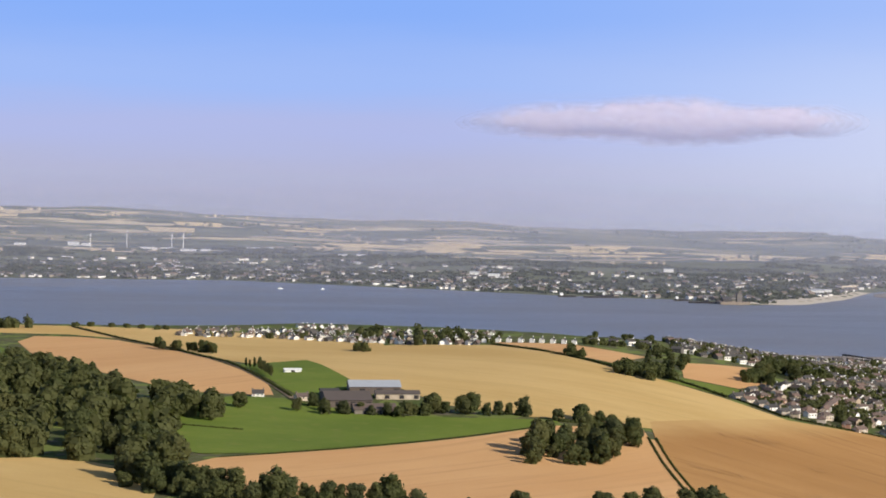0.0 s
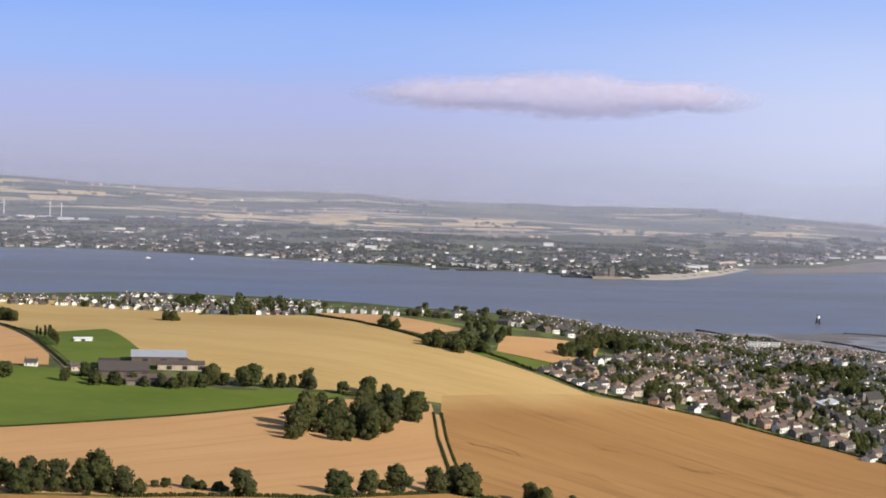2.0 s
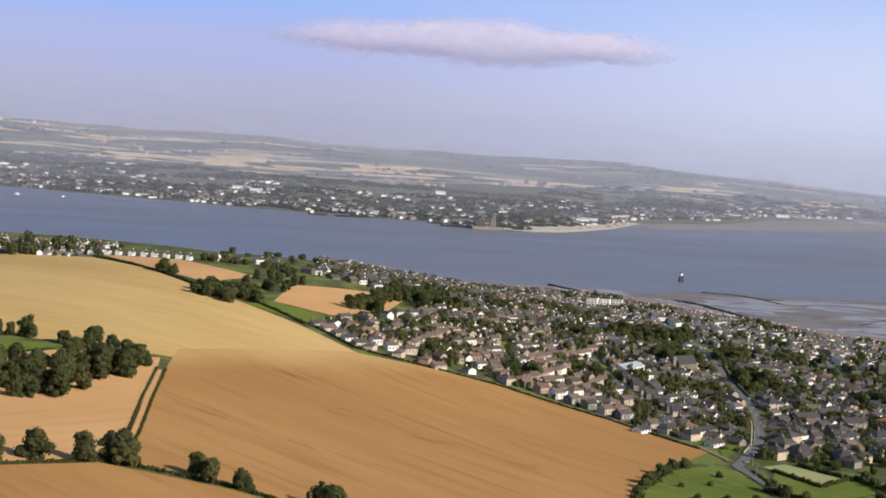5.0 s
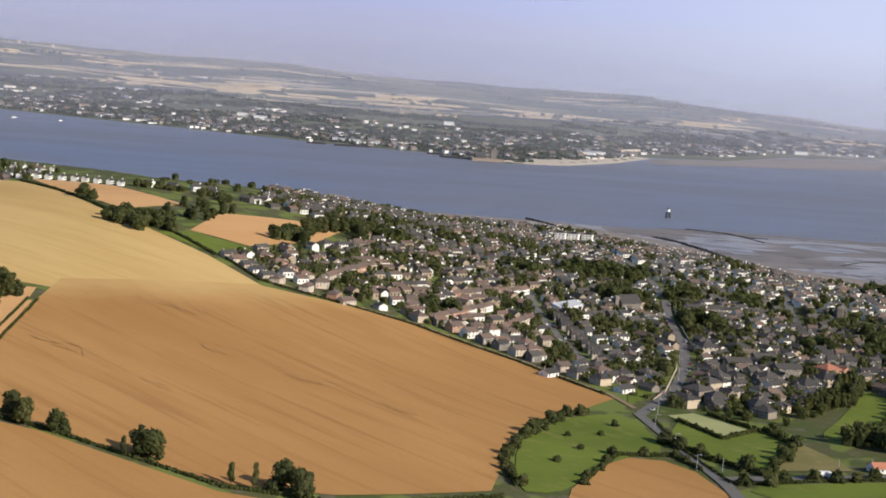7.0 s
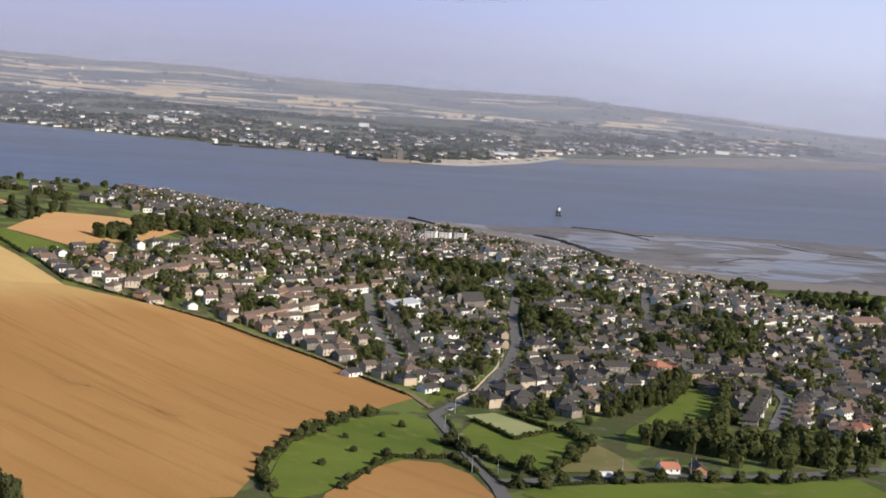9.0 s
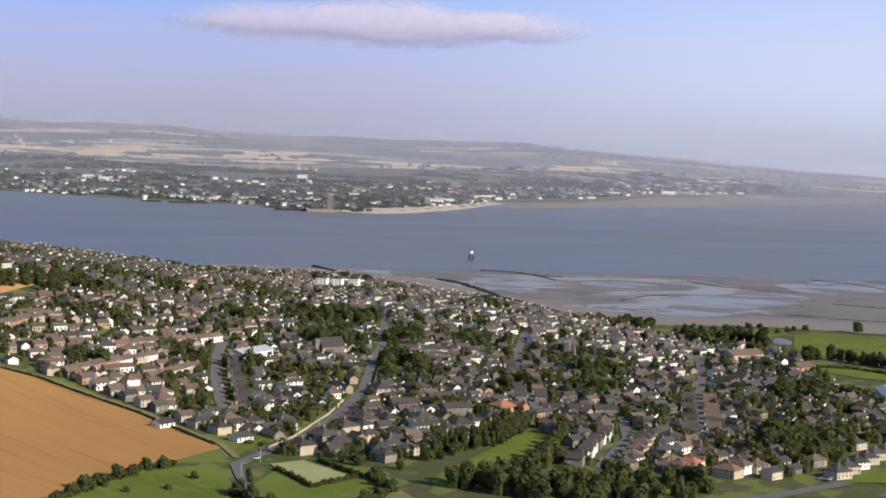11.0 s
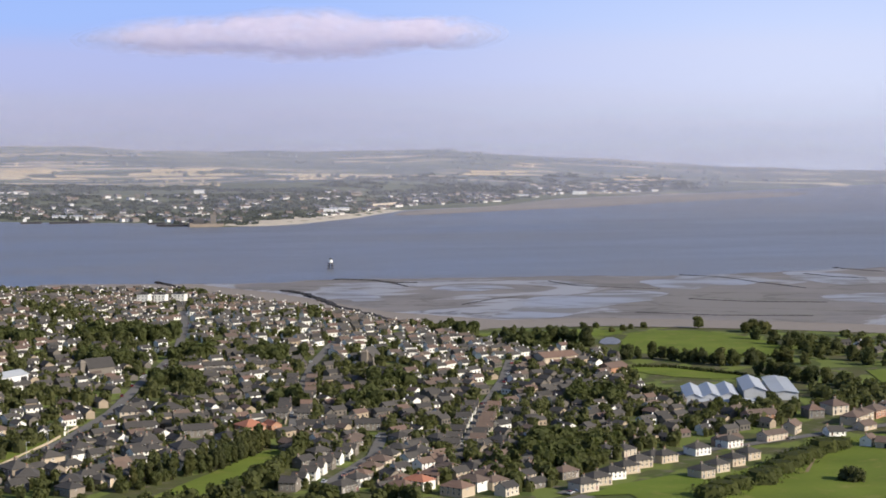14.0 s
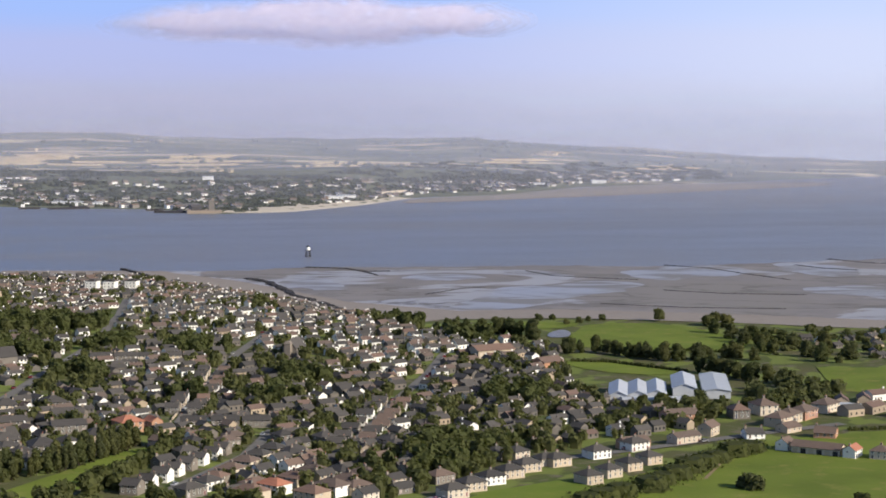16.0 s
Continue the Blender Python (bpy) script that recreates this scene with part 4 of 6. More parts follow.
hedge([(-531.5, 262), (-471.8, 301.5), (-433.4, 355.1), (-395.2, 350.8), (-340, 328.6), (-306.4, 337.1), (-262, 376)], 1.6, 1.3, 12, "rough hedge along the field boundary", seed=5)
hedge([(-398.9, 697.5), (-373.6, 655.9), (-332.8, 644.4), (-304.2, 635.1), (-257, 597), (-222, 554)], 1.2, 1.3, 12, "dark garden hedge between houses and field", seed=6)
hedge([(-206, 515), (-200, 470), (-188, 425)], 1.3, 1.2, 12, "clipped hedge beside the road", seed=7)
hedge([(44, 542), (62, 571), (82, 600), (100, 628), (113, 650)], 15, 4.8, 110, "broad shrubby bank beside the meadow", seed=8)
hedge([(-670.3, 464.3), (-647, 463.5), (-627.6, 463.3)], 1.0, 1.0, 10, "low hedge at the end of the pasture", seed=9)
hedge([(-492.1, 556.3), (-472.9, 557.5), (-451.9, 551.2)], 2.4, 2.0, 14, "thick hedge beside the tree clump", seed=10)
hedge([(-620.2, 373.1), (-561.8, 456.6), (-492.2, 547)], 0.7, 0.5, 8, "low rough margin between pasture and stubble", seed=11)
hedge([(62, 872), (80, 868), (112, 834)], 2.2, 1.8, 14, "dark hedge behind the sheds", seed=12)
hedge([(110, 915), (140, 905), (158, 948)], 2.2, 1.8, 14, "dark hedge round the playing field", seed=13)
hedge([(150, 676), (200, 684), (240, 700)], 2.0, 1.6, 12, "hedge at the top of the meadow", seed=14)
hedge([(-197, 519), (-183, 492), (-168, 512), (-184, 538)], 1.8, 1.9, 14, "clipped dark hedge round the bowling green", seed=15)

hedge([(-258, 392), (-262, 420), (-258, 450), (-250, 476), (-240, 504), (-230, 515)], 2.2, 2.2, 26, "tall ragged hedge round the green meadow", seed=16)
hedge([(-238, 404), (-224, 450), (-204, 458), (-196, 440)], 1.6, 1.6, 20, "ragged hedge between meadow and stubble", seed=17)
hedge([(-205, 478), (-190, 456), (-175, 440), (-158, 490), (-166, 515)], 2.4, 2.2, 26, "thick hedge round the grass plot", seed=18)
hedge([(-186, 424), (-160, 436), (-128, 448), (-96, 456), (-60, 482)], 1.4, 1.2, 18, "low ragged hedge along the roadside", seed=19)

# ---- houses ----
def window_mesh(w, h, name="window"):
    """A framed sash window, facing -y, standing a little proud of the wall."""
    s = Soup()
    t = 0.09
    s.box(-w / 2, -w / 2 + t, -0.06, 0.02, 0, h, 0, True)
    s.box(w / 2 - t, w / 2, -0.06, 0.02, 0, h, 0, True)
    s.box(-w / 2 + t, w / 2 - t, -0.055, 0.02, 0, t, 0, True)
    s.box(-w / 2 + t, w / 2 - t, -0.055, 0.02, h - t, h, 0, True)
    s.box(-w / 2 + t, w / 2 - t, -0.05, 0.02, h * 0.5 - 0.03, h * 0.5 + 0.03, 0, True)
    s.face([(-w / 2 + t, -0.02, t), (w / 2 - t, -0.02, t), (w / 2 - t, -0.02, h - t), (-w / 2 + t, -0.02, h - t)], 1)
    return s.mesh(name, [FRAME, GLASS])


def door_mesh():
    s = Soup()
    s.box(-0.5, -0.42, -0.07, 0.02, 0, 2.1, 1)
    s.box(0.42, 0.5, -0.07, 0.02, 0, 2.1, 1)
    s.box(-0.42, 0.42, -0.065, 0.02, 2.0, 2.1, 1)
    s.box(-0.42, 0.42, -0.04, 0.02, 0, 2.0, 0)
    s.box(-0.3, -0.05, -0.055, -0.04, 0.25, 0.9, 0)
    s.box(0.05, 0.3, -0.055, -0.04, 0.25, 0.9, 0)
    return s.mesh("door", [DOOR, FRAME])


def chimney_mesh():
    s = Soup()
    s.box(-0.45, 0.45, -0.3, 0.3, -1.0, 1.1, 0)
    s.box(-0.52, 0.52, -0.37, 0.37, 1.1, 1.25, 0, True)
    return s.mesh("chimney", [STONE])


def pot_mesh():
    s = Soup()
    s.prism(ringed(0.15, 7), 0, 0.5, 0, 0.85)
    return s.mesh("chimney_pot", [RED_TILE])


def wall_mesh(w, d, eave, ridge, hip, mat):
    s = Soup()
    s.box(-w / 2, w / 2, -d / 2, d / 2, -1.6, eave, 0)
    if not hip:
        for x in (-w / 2, w / 2):
            s.face([(x, -d / 2, eave), (x, d / 2, eave), (x, 0, ridge - 0.1)][:: (1 if x > 0 else -1)], 0)
    s.box(-w / 2 - 0.05, w / 2 + 0.05, -d / 2 - 0.05, d / 2 + 0.05, -1.6, 0.25, 0)
    return s.mesh("wall", [mat])


def roof_mesh(w, d, eave, ridge, hip, mat):
    """Pitched roof with thickness, eaves, courses of slates and a ridge line."""
    s = Soup()
    o, th = 0.35, 0.16
    x0, y0 = w / 2 + (o if hip else 0.2), d / 2 + o
    drop = o * (ridge - eave) / (d / 2)
    z0 = eave - drop
    inset = d / 2 * 0.95 if hip else 0.0
    rx = max(x0 - inset - (o if hip else 0), 0.15)
    for dz, flip in ((th, 1), (0.0, -1)):
        a, b, c, e = (-x0, -y0, z0 + dz), (x0, -y0, z0 + dz), (x0, y0, z0 + dz), (-x0, y0, z0 + dz)
        p, q = (-rx, 0, ridge + dz), (rx, 0, ridge + dz)
        for fc in ([a, b, q, p], [c, e, p, q], [b, c, q], [e, a, p]):
            if len(fc) == 3 and not hip:
                continue
            s.face(fc[::flip], 0)
    ring0 = [(-x0, -y0, z0), (x0, -y0, z0), (x0, y0, z0), (-x0, y0, z0)]
    if hip:
        for i in range(4):
            a, b = ring0[i], ring0[(i + 1) % 4]
            s.face([a, b, (b[0], b[1], b[2] + th), (a[0], a[1], a[2] + th)], 0)
    else:
        for a, b in ((ring0[0], ring0[1]), (ring0[2], ring0[3])):
            s.face([a, b, (b[0], b[1], b[2] + th), (a[0], a[1], a[2] + th)], 0)
        for x in (-x0, x0):
            for y in (-y0, y0):
                s.face([(x, y, z0), (x, 0, ridge), (x, 0, ridge + th), (x, y, z0 + th)], 0)
    # ridge tiles and two raised courses a side
    s.box(-rx, rx, -0.12, 0.12, ridge + th - 0.05, ridge + th + 0.07, 0)
    for y in (-1, 1):
        for u in (0.33, 0.66):
            zz, yy = z0 + th + (ridge - z0) * u, y * y0 * (1 - u)
            xx = x0 - (x0 - rx) * u - 0.1
            s.box(-xx, xx, yy - 0.05, yy + 0.05, zz - 0.03, zz + 0.04, 0)
    return s.mesh("roof", [mat])


POT = pot_mesh()
DOOR_MESH, CHIMNEY, WINDOW, SMALL_WINDOW = door_mesh(), chimney_mesh(), window_mesh(1.05, 1.25), window_mesh(0.8, 1.0)
# width, depth, eaves, ridge, hipped, storeys, windows along the front, doors, chimneys
FORMS = {
    "semi": (9.0, 6.6, 4.3, 6.6, True, 2, 4, 2, 1),
    "cottage": (8.4, 5.6, 2.7, 5.0, False, 1, 3, 1, 2),
    "terrace": (13.5, 5.8, 4.2, 6.3, False, 2, 5, 2, 2),
    "villa": (7.6, 7.0, 4.5, 6.9, True, 2, 3, 1, 1),
    "gabled": (7.2, 5.4, 4.4, 6.7, False, 2, 3, 1, 1),
}
PALETTE = {"white": (HARL, "white-harled"), "cream": (CREAM, "cream-rendered"), "stone": (STONE, "grey stone"), "brick": (BRICK, "red-brown brick")}
ROOFS = {"slate": (SLATE, "dark slate"), "tile": (TILE, "brown tiled"), "red": (RED_TILE, "orange-red tiled")}
KINDS = {"semi": "semi-detached house", "cottage": "low cottage", "terrace": "terraced row of houses", "villa": "square villa", "gabled": "gabled house"}
STOCK = {}
HOUSE_SCALE, DEEP, LOW = 0.72, 1.45, 0.86


def deepen(m, size):
    """The town's plots run deep away from the hill: lengths along y are half as long again."""
    a = m.to_euler().z
    return (size * math.hypot(math.cos(a), DEEP * math.sin(a)), size * math.hypot(math.sin(a), DEEP * math.cos(a)), size * LOW)


def house(form, wall, roof, m, group, size=1.0):
    key = (form, wall, roof)
    if key in STOCK:
        ob = copy_thing(STOCK[key], m)
        ob.scale = deepen(m, HOUSE_SCALE * size)
        ob["group"] = group
        return ob
    w, d, eave, ridge, hip, storeys, n, doors, stacks = FORMS[form]
    label = f"{PALETTE[wall][1]} {KINDS[form]} with a {ROOFS[roof][1]} roof"
    ob = thing("house", label, "house", m, group)
    ob.scale = deepen(m, HOUSE_SCALE * size)
    part("wall", wall_mesh(w, d, eave, ridge, hip, PALETTE[wall][0]), ob)
    part("roof", roof_mesh(w, d, eave, ridge, hip, ROOFS[roof][0]), ob)
    for k in range(stacks):
        x = 0 if stacks == 1 and hip else (w / 2 - 0.5) * (1 if k else -1)
        part("chimney_pot", POT, part("chimney", CHIMNEY, ob, pose(x, 0, ridge)), pose(0.2, 0, 1.25))
    for side, turn in ((-1, 0), (1, 180)):
        for floor in range(storeys):
            for i in range(n):
                x = -w / 2 + w * (i + 0.5) / n
                if floor == 0 and side < 0 and i in ((0, n - 1)[:doors]):
                    part("door", DOOR_MESH, ob, pose(x, side * d / 2, 0.25))
                else:
                    part("window", WINDOW, ob, pose(x, side * d / 2, 0.9 + 1.95 * floor, 0, 0, turn))
    for side, turn in ((1, 90), (-1, -90)):
        part("window", SMALL_WINDOW, ob, pose(side * w / 2, 0.8, (2.9 if storeys == 2 else 1.0), 0, 0, turn))
    STOCK[key] = ob
    return ob


PLACED = []


def free(x, y, gap):
    return all((x - a) ** 2 + (y - b) ** 2 > gap * gap for a, b in PLACED)


def house_row(p, q, count, form, walls, roofs, group, turn=0.0, rng=random.Random(17), size=1.0):
    """Houses at even steps from p to q, their fronts along the row."""
    heading = math.degrees(math.atan2(q[1] - p[1], q[0] - p[0])) + turn
    across = abs(math.sin(radians(turn))) > 0.7
    span = FORMS[form][1 if across else 0] * HOUSE_SCALE + (0.6 if form == "terrace" and not across else 3.0)
    fit = round(math.hypot(q[0] - p[0], q[1] - p[1]) / span) + 1
    count = max(2, min(count + 3, fit) if form == "terrace" else min(count, fit))
    for i in range(count):
        t = i / max(count - 1, 1)
        x, y = p[0] + (q[0] - p[0]) * t + rng.uniform(-0.4, 0.4), p[1] + (q[1] - p[1]) * t
        house(form, rng.choice(walls), rng.choice(roofs), pose(x, y, hz(x, y) + 0.25, 0, 0, heading), group, size * rng.uniform(0.93, 1.07))
        PLACED.append((x, y))


W, C, S, B = "white", "cream", "stone", "brick"
house_row((-288.1, 733.2), (-254, 806), 5, "terrace", [W, C, B, W], ["tile"], "terrace of the upper estate")
house_row((-294.2, 653.4), (-272, 717.5), 4, "terrace", [C, W, B], ["tile"], "terrace of the lower estate")
house_row((-262, 672), (-254, 700), 2, "terrace", [C], ["tile"], "terrace of the lower estate")
house_row((-238, 748), (-219, 628), 11, "gabled", [S, C, S], ["slate"], "houses down the steep street", 90)
house_row((-292.2, 646.3), (-250, 606), 7, "gabled", [C, S, B, W], ["tile", "slate"], "houses along the field edge", 90)
house_row((-358.3, 793.9), (-316, 848.4), 7, "villa", [W, W, C], ["slate"], "white villas on the slope")
house_row((-346.2, 697.4), (-329.7, 769.6), 5, "terrace", [B, C, W], ["tile"], "brick terrace of the estate")
house_row((-333.8, 647.7), (-306.2, 677.3), 2, "cottage", [C, W], ["tile"], "bungalows by the field")
house_row((-394.2, 695.4), (-371.7, 665.8), 5, "cottage", [W, C], ["slate", "tile"], "bungalows by the field", 90)
house_row((-366.1, 658.7), (-339.5, 653.8), 3, "semi", [B, C, B], ["tile"], "brick semis by the field", 90)
house_row((-379.1, 709.2), (-349.1, 672.9), 5, "semi", [W, B, C], ["tile"], "second row by the field", 90)
house_row((-244, 577), (-231, 594), 2, "cottage", [W], ["slate"], "white bungalows")
house_row((-191, 551), (-171, 616), 4, "villa", [S, C], ["slate"], "stone villas by the road", 60, size=1.3)
house_row((-162, 551), (-178, 560), 2, "villa", [C, S], ["slate"], "stone villas by the road", 40, size=1.3)
house_row((-92, 552), (-74, 626), 8, "gabled", [S, W, S], ["slate"], "grey terrace down the hill", 90)
house_row((-70, 571), (-57, 626), 5, "semi", [W, S, C], ["slate", "tile"], "town semis", 80)
house_row((-56, 545), (-40, 582), 4, "semi", [W, C], ["red", "tile"], "white semis with warm roofs", 75, size=1.12)
house_row((-38, 546), (-24, 578), 4, "semi", [W, C], ["tile"], "white semis with warm roofs", 75, size=1.12)
house_row((3, 556), (34, 613), 6, "semi", [C, C, W], ["slate"], "row of white semi-detached houses", -28, size=1.0)
house_row((38, 612), (67, 642), 3, "semi", [W, C], ["slate"], "row of white semi-detached houses", -12, size=1.0)
house_row((46, 581), (69, 616), 4, "villa", [C, W, C], ["slate"], "square houses by the meadow", -22, size=0.98)
house_row((126, 690), (150, 720), 3, "semi", [C, B], ["tile"], "houses at the edge of the trees", size=1.2)
house_row((-92, 686), (-57, 690), 4, "terrace", [S], ["slate"], "long grey terrace across the town")
house_row((-156, 850), (-116, 861), 4, "terrace", [C, S], ["slate"], "upper grey terrace across the town")
house_row((-95, 716), (-96, 820), 9, "gabled", [C, W, S], ["slate", "tile"], "houses along the straight street", 90)
house_row((-104, 716), (-105, 820), 8, "gabled", [W, S, C], ["slate"], "houses along the straight street", 90)
house_row((-28, 644), (-15, 744), 8, "cottage", [C, W, S], ["slate", "tile"], "cottages along the street", 90)
house_row((-37, 646), (-25, 746), 7, "cottage", [S, W, C], ["slate"], "cottages along the street", 90)
for form, wall, roof, x, y, a, k in (("villa", "cream", "tile", 125, 717, 20, 1.35), ("gabled", "cream", "tile", 97, 671, 60, 1.2), ("terrace", "cream", "tile", 86, 655, 35, 1.0), ("villa", "stone", "tile", 114, 709, 10, 1.2),
                                    ("villa", "cream", "tile", 131, 697, 50, 1.2), ("terrace", "brick", "tile", 90, 699, 20, 1.3), ("terrace", "brick", "tile", 67, 646, 30, 1.0),
                                    ("villa", "stone", "slate", -148, 626, 30, 1.35), ("villa", "stone", "slate", -133, 616, 25, 1.4), ("villa", "cream", "slate", -166, 704, 20, 1.35), ("villa", "stone", "slate", -150, 714, 30, 1.4),
                                    ("villa", "cream", "slate", -120, 642, 20, 1.3), ("terrace", "stone", "slate", -134, 664, 20, 1.2), ("terrace", "stone", "slate", -156, 668, 20, 1.2), ("terrace", "stone", "slate", -140, 692, 15, 1.2)):
    house(form, wall, roof, pose(x, y, hz(x, y) + 0.25, 0, 0, a), "large older houses", k)
    PLACED += [(x - 3, y), (x + 3, y)]
house("cottage", "white", "red", pose(-134, 459, hz(-134, 459) + 0.25, 0, 0, 15), "roadside cottages")
house("cottage", "brick", "tile", pose(-124, 461, hz(-124, 461) + 0.25, 0, 0, 95), "roadside cottages")
house("villa", "brick", "red", pose(-114, 672, hz(-114, 672) + 0.25, 0, 0, 35), "red-roofed houses", 1.35)
house("gabled", "brick", "red", pose(-106, 680, hz(-106, 680) + 0.25, 0, 0, 125), "red-roofed houses")
house("gabled", "white", "slate", pose(-190, 653, hz(-190, 653) + 0.25, 0, 0, 100), "white gable by the road")
PLACED += [(-134, 459), (-124, 461), (-114, 672), (-106, 676), (-190, 653), (-118, 664)]

TOWN = [(-392.2, 712), (-367.9, 667.2), (-326, 658.1), (-290.2, 639.1), (-248, 598), (-214, 566), (-203, 545), (-185, 545), (-165, 535), (-146, 560), (-128, 600), (-108, 656), (-98, 640), (-88, 548), (-16, 545), (4, 575), (34, 632),
        (60, 660), (100, 694), (60, 770), (56, 850), (58, 925), (-8, 985), (-20, 1040), (-66, 1095), (-146, 1235), (-225, 1325), (-325, 1335), (-430, 1300), (-414.5, 917.4), (-350.5, 914.2), (-339.2, 858.4), (-369.6, 763.6)]
ROADS = [[(-211, 522), (-192, 584), (-181, 650), (-175, 717), (-174, 809), (-169, 900), (-176, 1010), (-190, 1120)], [(-228, 628), (-238, 690), (-246, 760), (-250, 830)],
         [(-84, 548), (-66, 622), (-62, 680)], [(-98, 690), (-99, 714), (-100, 819), (-98, 880), (-90, 960)], [(-36, 630), (-32, 642), (-20, 743), (-6, 831), (2, 900)]]
# groves that stand among the houses: x, y, radius
GROVES = ((-210, 950, 20), (-190, 962, 16), (-196, 862, 16), (-157, 804, 12), (-118, 893, 15), (-104, 756, 12), (-160, 890, 12), (-20, 1012, 10), (-60, 806, 12), (14, 950, 13), (8, 640, 17), (0, 600, 12), (-292.2, 684, 9), (-377, 788.7, 10), (-329.6, 895, 12), (-250, 905, 12), (30, 760, 14), (-70, 760, 11))

HIGH_STREET = [(-185, 1190), (-120, 1085), (-66, 1010), (0, 935), (40, 885), (0, 850), (-44, 826), (-80, 890), (-116, 945), (-185, 1090)]
ROAD_DOTS = [q for r in ROADS for q in along(r, 5, rng)]
trng = random.Random(23)
plots = []
for j in range(108):
    for i in range(96):
        # plots lie in slightly curving rows, as the streets do
        u, v = -560 + i * 7.7, 500 + j * 9.4
        a = radians(16 + 9 * math.sin(v / 260.0))
        x = u * math.cos(a) - (v - 800) * math.sin(a) * 0.55 + 30 + trng.uniform(-2.2, 2.2)
        y = v + u * math.sin(a) * 0.4 + trng.uniform(-2.5, 2.5)
        if not inside((x, y), TOWN) or any((x - p) ** 2 + (y - q) ** 2 < k * k for p, q, k in GROVES) or trng.random() < (0.06 if inside((x, y), HIGH_STREET) else 0.22) or (noise.noise(Vector((x / 45, y / 60, 3.0))) > 0.24 and trng.random() < 0.7):
            continue
        if min((x - p) ** 2 + (y - q) ** 2 for p, q in ROAD_DOTS) < 34 or not free(x, y, 6.7):
            continue
        plots.append((y, x, math.degrees(a) + 20 + trng.choice((0, 0, 90)) + trng.uniform(-9, 9)))
        PLACED.append((x, y))
plots.sort()


def plot_look(x, y, r):
    """Walls and roofs as the quarters of the town have them."""
    if inside((x, y), HIGH_STREET):
        return r.choice((W, W, W, W, C, S)), r.choice(("slate", "slate", "tile"))
    if x < -235 and y < 900:
        return r.choice((W, W, C, C, B)), r.choice(("tile", "tile", "slate"))
    if y > 900 and x > -260:
        return r.choice((W, W, W, W, C, S)), r.choice(("slate", "slate", "tile"))
    return r.choice((S, S, S, C, W) if x > -120 else (S, S, C, W, W)), r.choice(("slate", "slate", "slate", "slate", "tile"))


NEAR_PLOTS = 120
for y, x, turn in plots[:NEAR_PLOTS]:
    w, r = plot_look(x, y, trng)
    form = trng.choice(("gabled", "cottage", "semi", "villa", "gabled"))
    house(form, w, r, pose(x, y, hz(x, y) + 0.25, 0, 0, turn), "houses of the town")


def house_crowd(name, rows, label, mats, windows=True):
    """Many far houses as one mesh: walls, roofs, stacks and window panes.
    rows: x, y, turn, width, depth, eaves, ridge, wall slot, roof slot"""
    s = Soup()
    for x, y, turn, w, d, e, r, ws, rs in rows:
        k = len(s.v)
        a = radians(turn)
        w, d, e, r = w * math.hypot(math.cos(a), DEEP * math.sin(a)), d * math.hypot(math.sin(a), DEEP * math.cos(a)), e * LOW, r * LOW
        s.box(-w / 2, w / 2, -d / 2, d / 2, -1.5, e, ws)
        for sx in (-1, 1):
            s.face([(sx * w / 2, -d / 2, e), (sx * w / 2, d / 2, e), (sx * w / 2, 0, r)][::sx], ws)
        o, lift = 0.3, 0.06
        for sy in (-1, 1):
            lo = e - o * (r - e) / (d / 2) + lift
            a = [(-w / 2 - o, sy * (d / 2 + o), lo), (w / 2 + o, sy * (d / 2 + o), lo), (w / 2 + o, 0, r + lift), (-w / 2 - o, 0, r + lift)]
            s.face(a if sy < 0 else a[::-1], rs)
            if windows:
                for i in range(3):
                    cx = -w / 2 + w * (i + 0.5) / 3
                    for z in ((0.6, 1.5), (2.1, 3.0))[: 2 if e > 3.0 else 1]:
                        yy = sy * (d / 2 + 0.04)
                        f = [(cx - 0.38, yy, z[0]), (cx + 0.38, yy, z[0]), (cx + 0.38, yy, z[1]), (cx - 0.38, yy, z[1])]
                        s.face(f if sy < 0 else f[::-1], len(mats) - 1)
        if windows:
            s.box(w / 2 - 0.75, w / 2 - 0.15, -0.22, 0.22, r - 0.5, r + 0.75, ws)
        ca, sa, z = math.cos(radians(turn)), math.sin(radians(turn)), hz(x, y) + 0.2
        s.v[k:] = [(x + p * ca - q * sa, y + p * sa + q * ca, z + t) for p, q, t in s.v[k:]]
    ob = new(name, s.mesh(name, mats))
    return tagged(ob, label, "houses", kind="stuff")


FARWALLS = [varied("crowd_white", [(0.84, 0.82, 0.77), (0.74, 0.72, 0.66)], 0.9, 0.4, per="piece", amount=0.12), varied("crowd_cream", [(0.40, 0.32, 0.23), (0.30, 0.245, 0.185)], 0.9, 0.4, per="piece"),
            varied("crowd_stone", [(0.17, 0.15, 0.13), (0.12, 0.11, 0.10)], 0.9, 0.4, per="piece"), varied("crowd_slate", [(0.060, 0.056, 0.053), (0.092, 0.084, 0.078)], 0.85, 0.4, per="piece"),
            varied("crowd_tile", [(0.16, 0.105, 0.085), (0.12, 0.095, 0.08)], 0.8, 0.4, per="piece"), GLASS]
rows = []
for y, x, turn in plots[NEAR_PLOTS:]:
    w, r = plot_look(x, y, trng)
    tall = trng.random() < (0.75 if y > 900 else 0.6)
    if (y > 880 and trng.random() < 0.75) or inside((x, y), HIGH_STREET):
        turn = trng.uniform(18, 55)
    rows.append((x, y, turn, trng.uniform(4.0, 6.4), trng.uniform(3.1, 3.9), 2.8 if tall else 1.9, 4.4 if tall else 3.2, {W: 0, C: 1, B: 1, S: 2}[w], 4 if r == "tile" else 3))
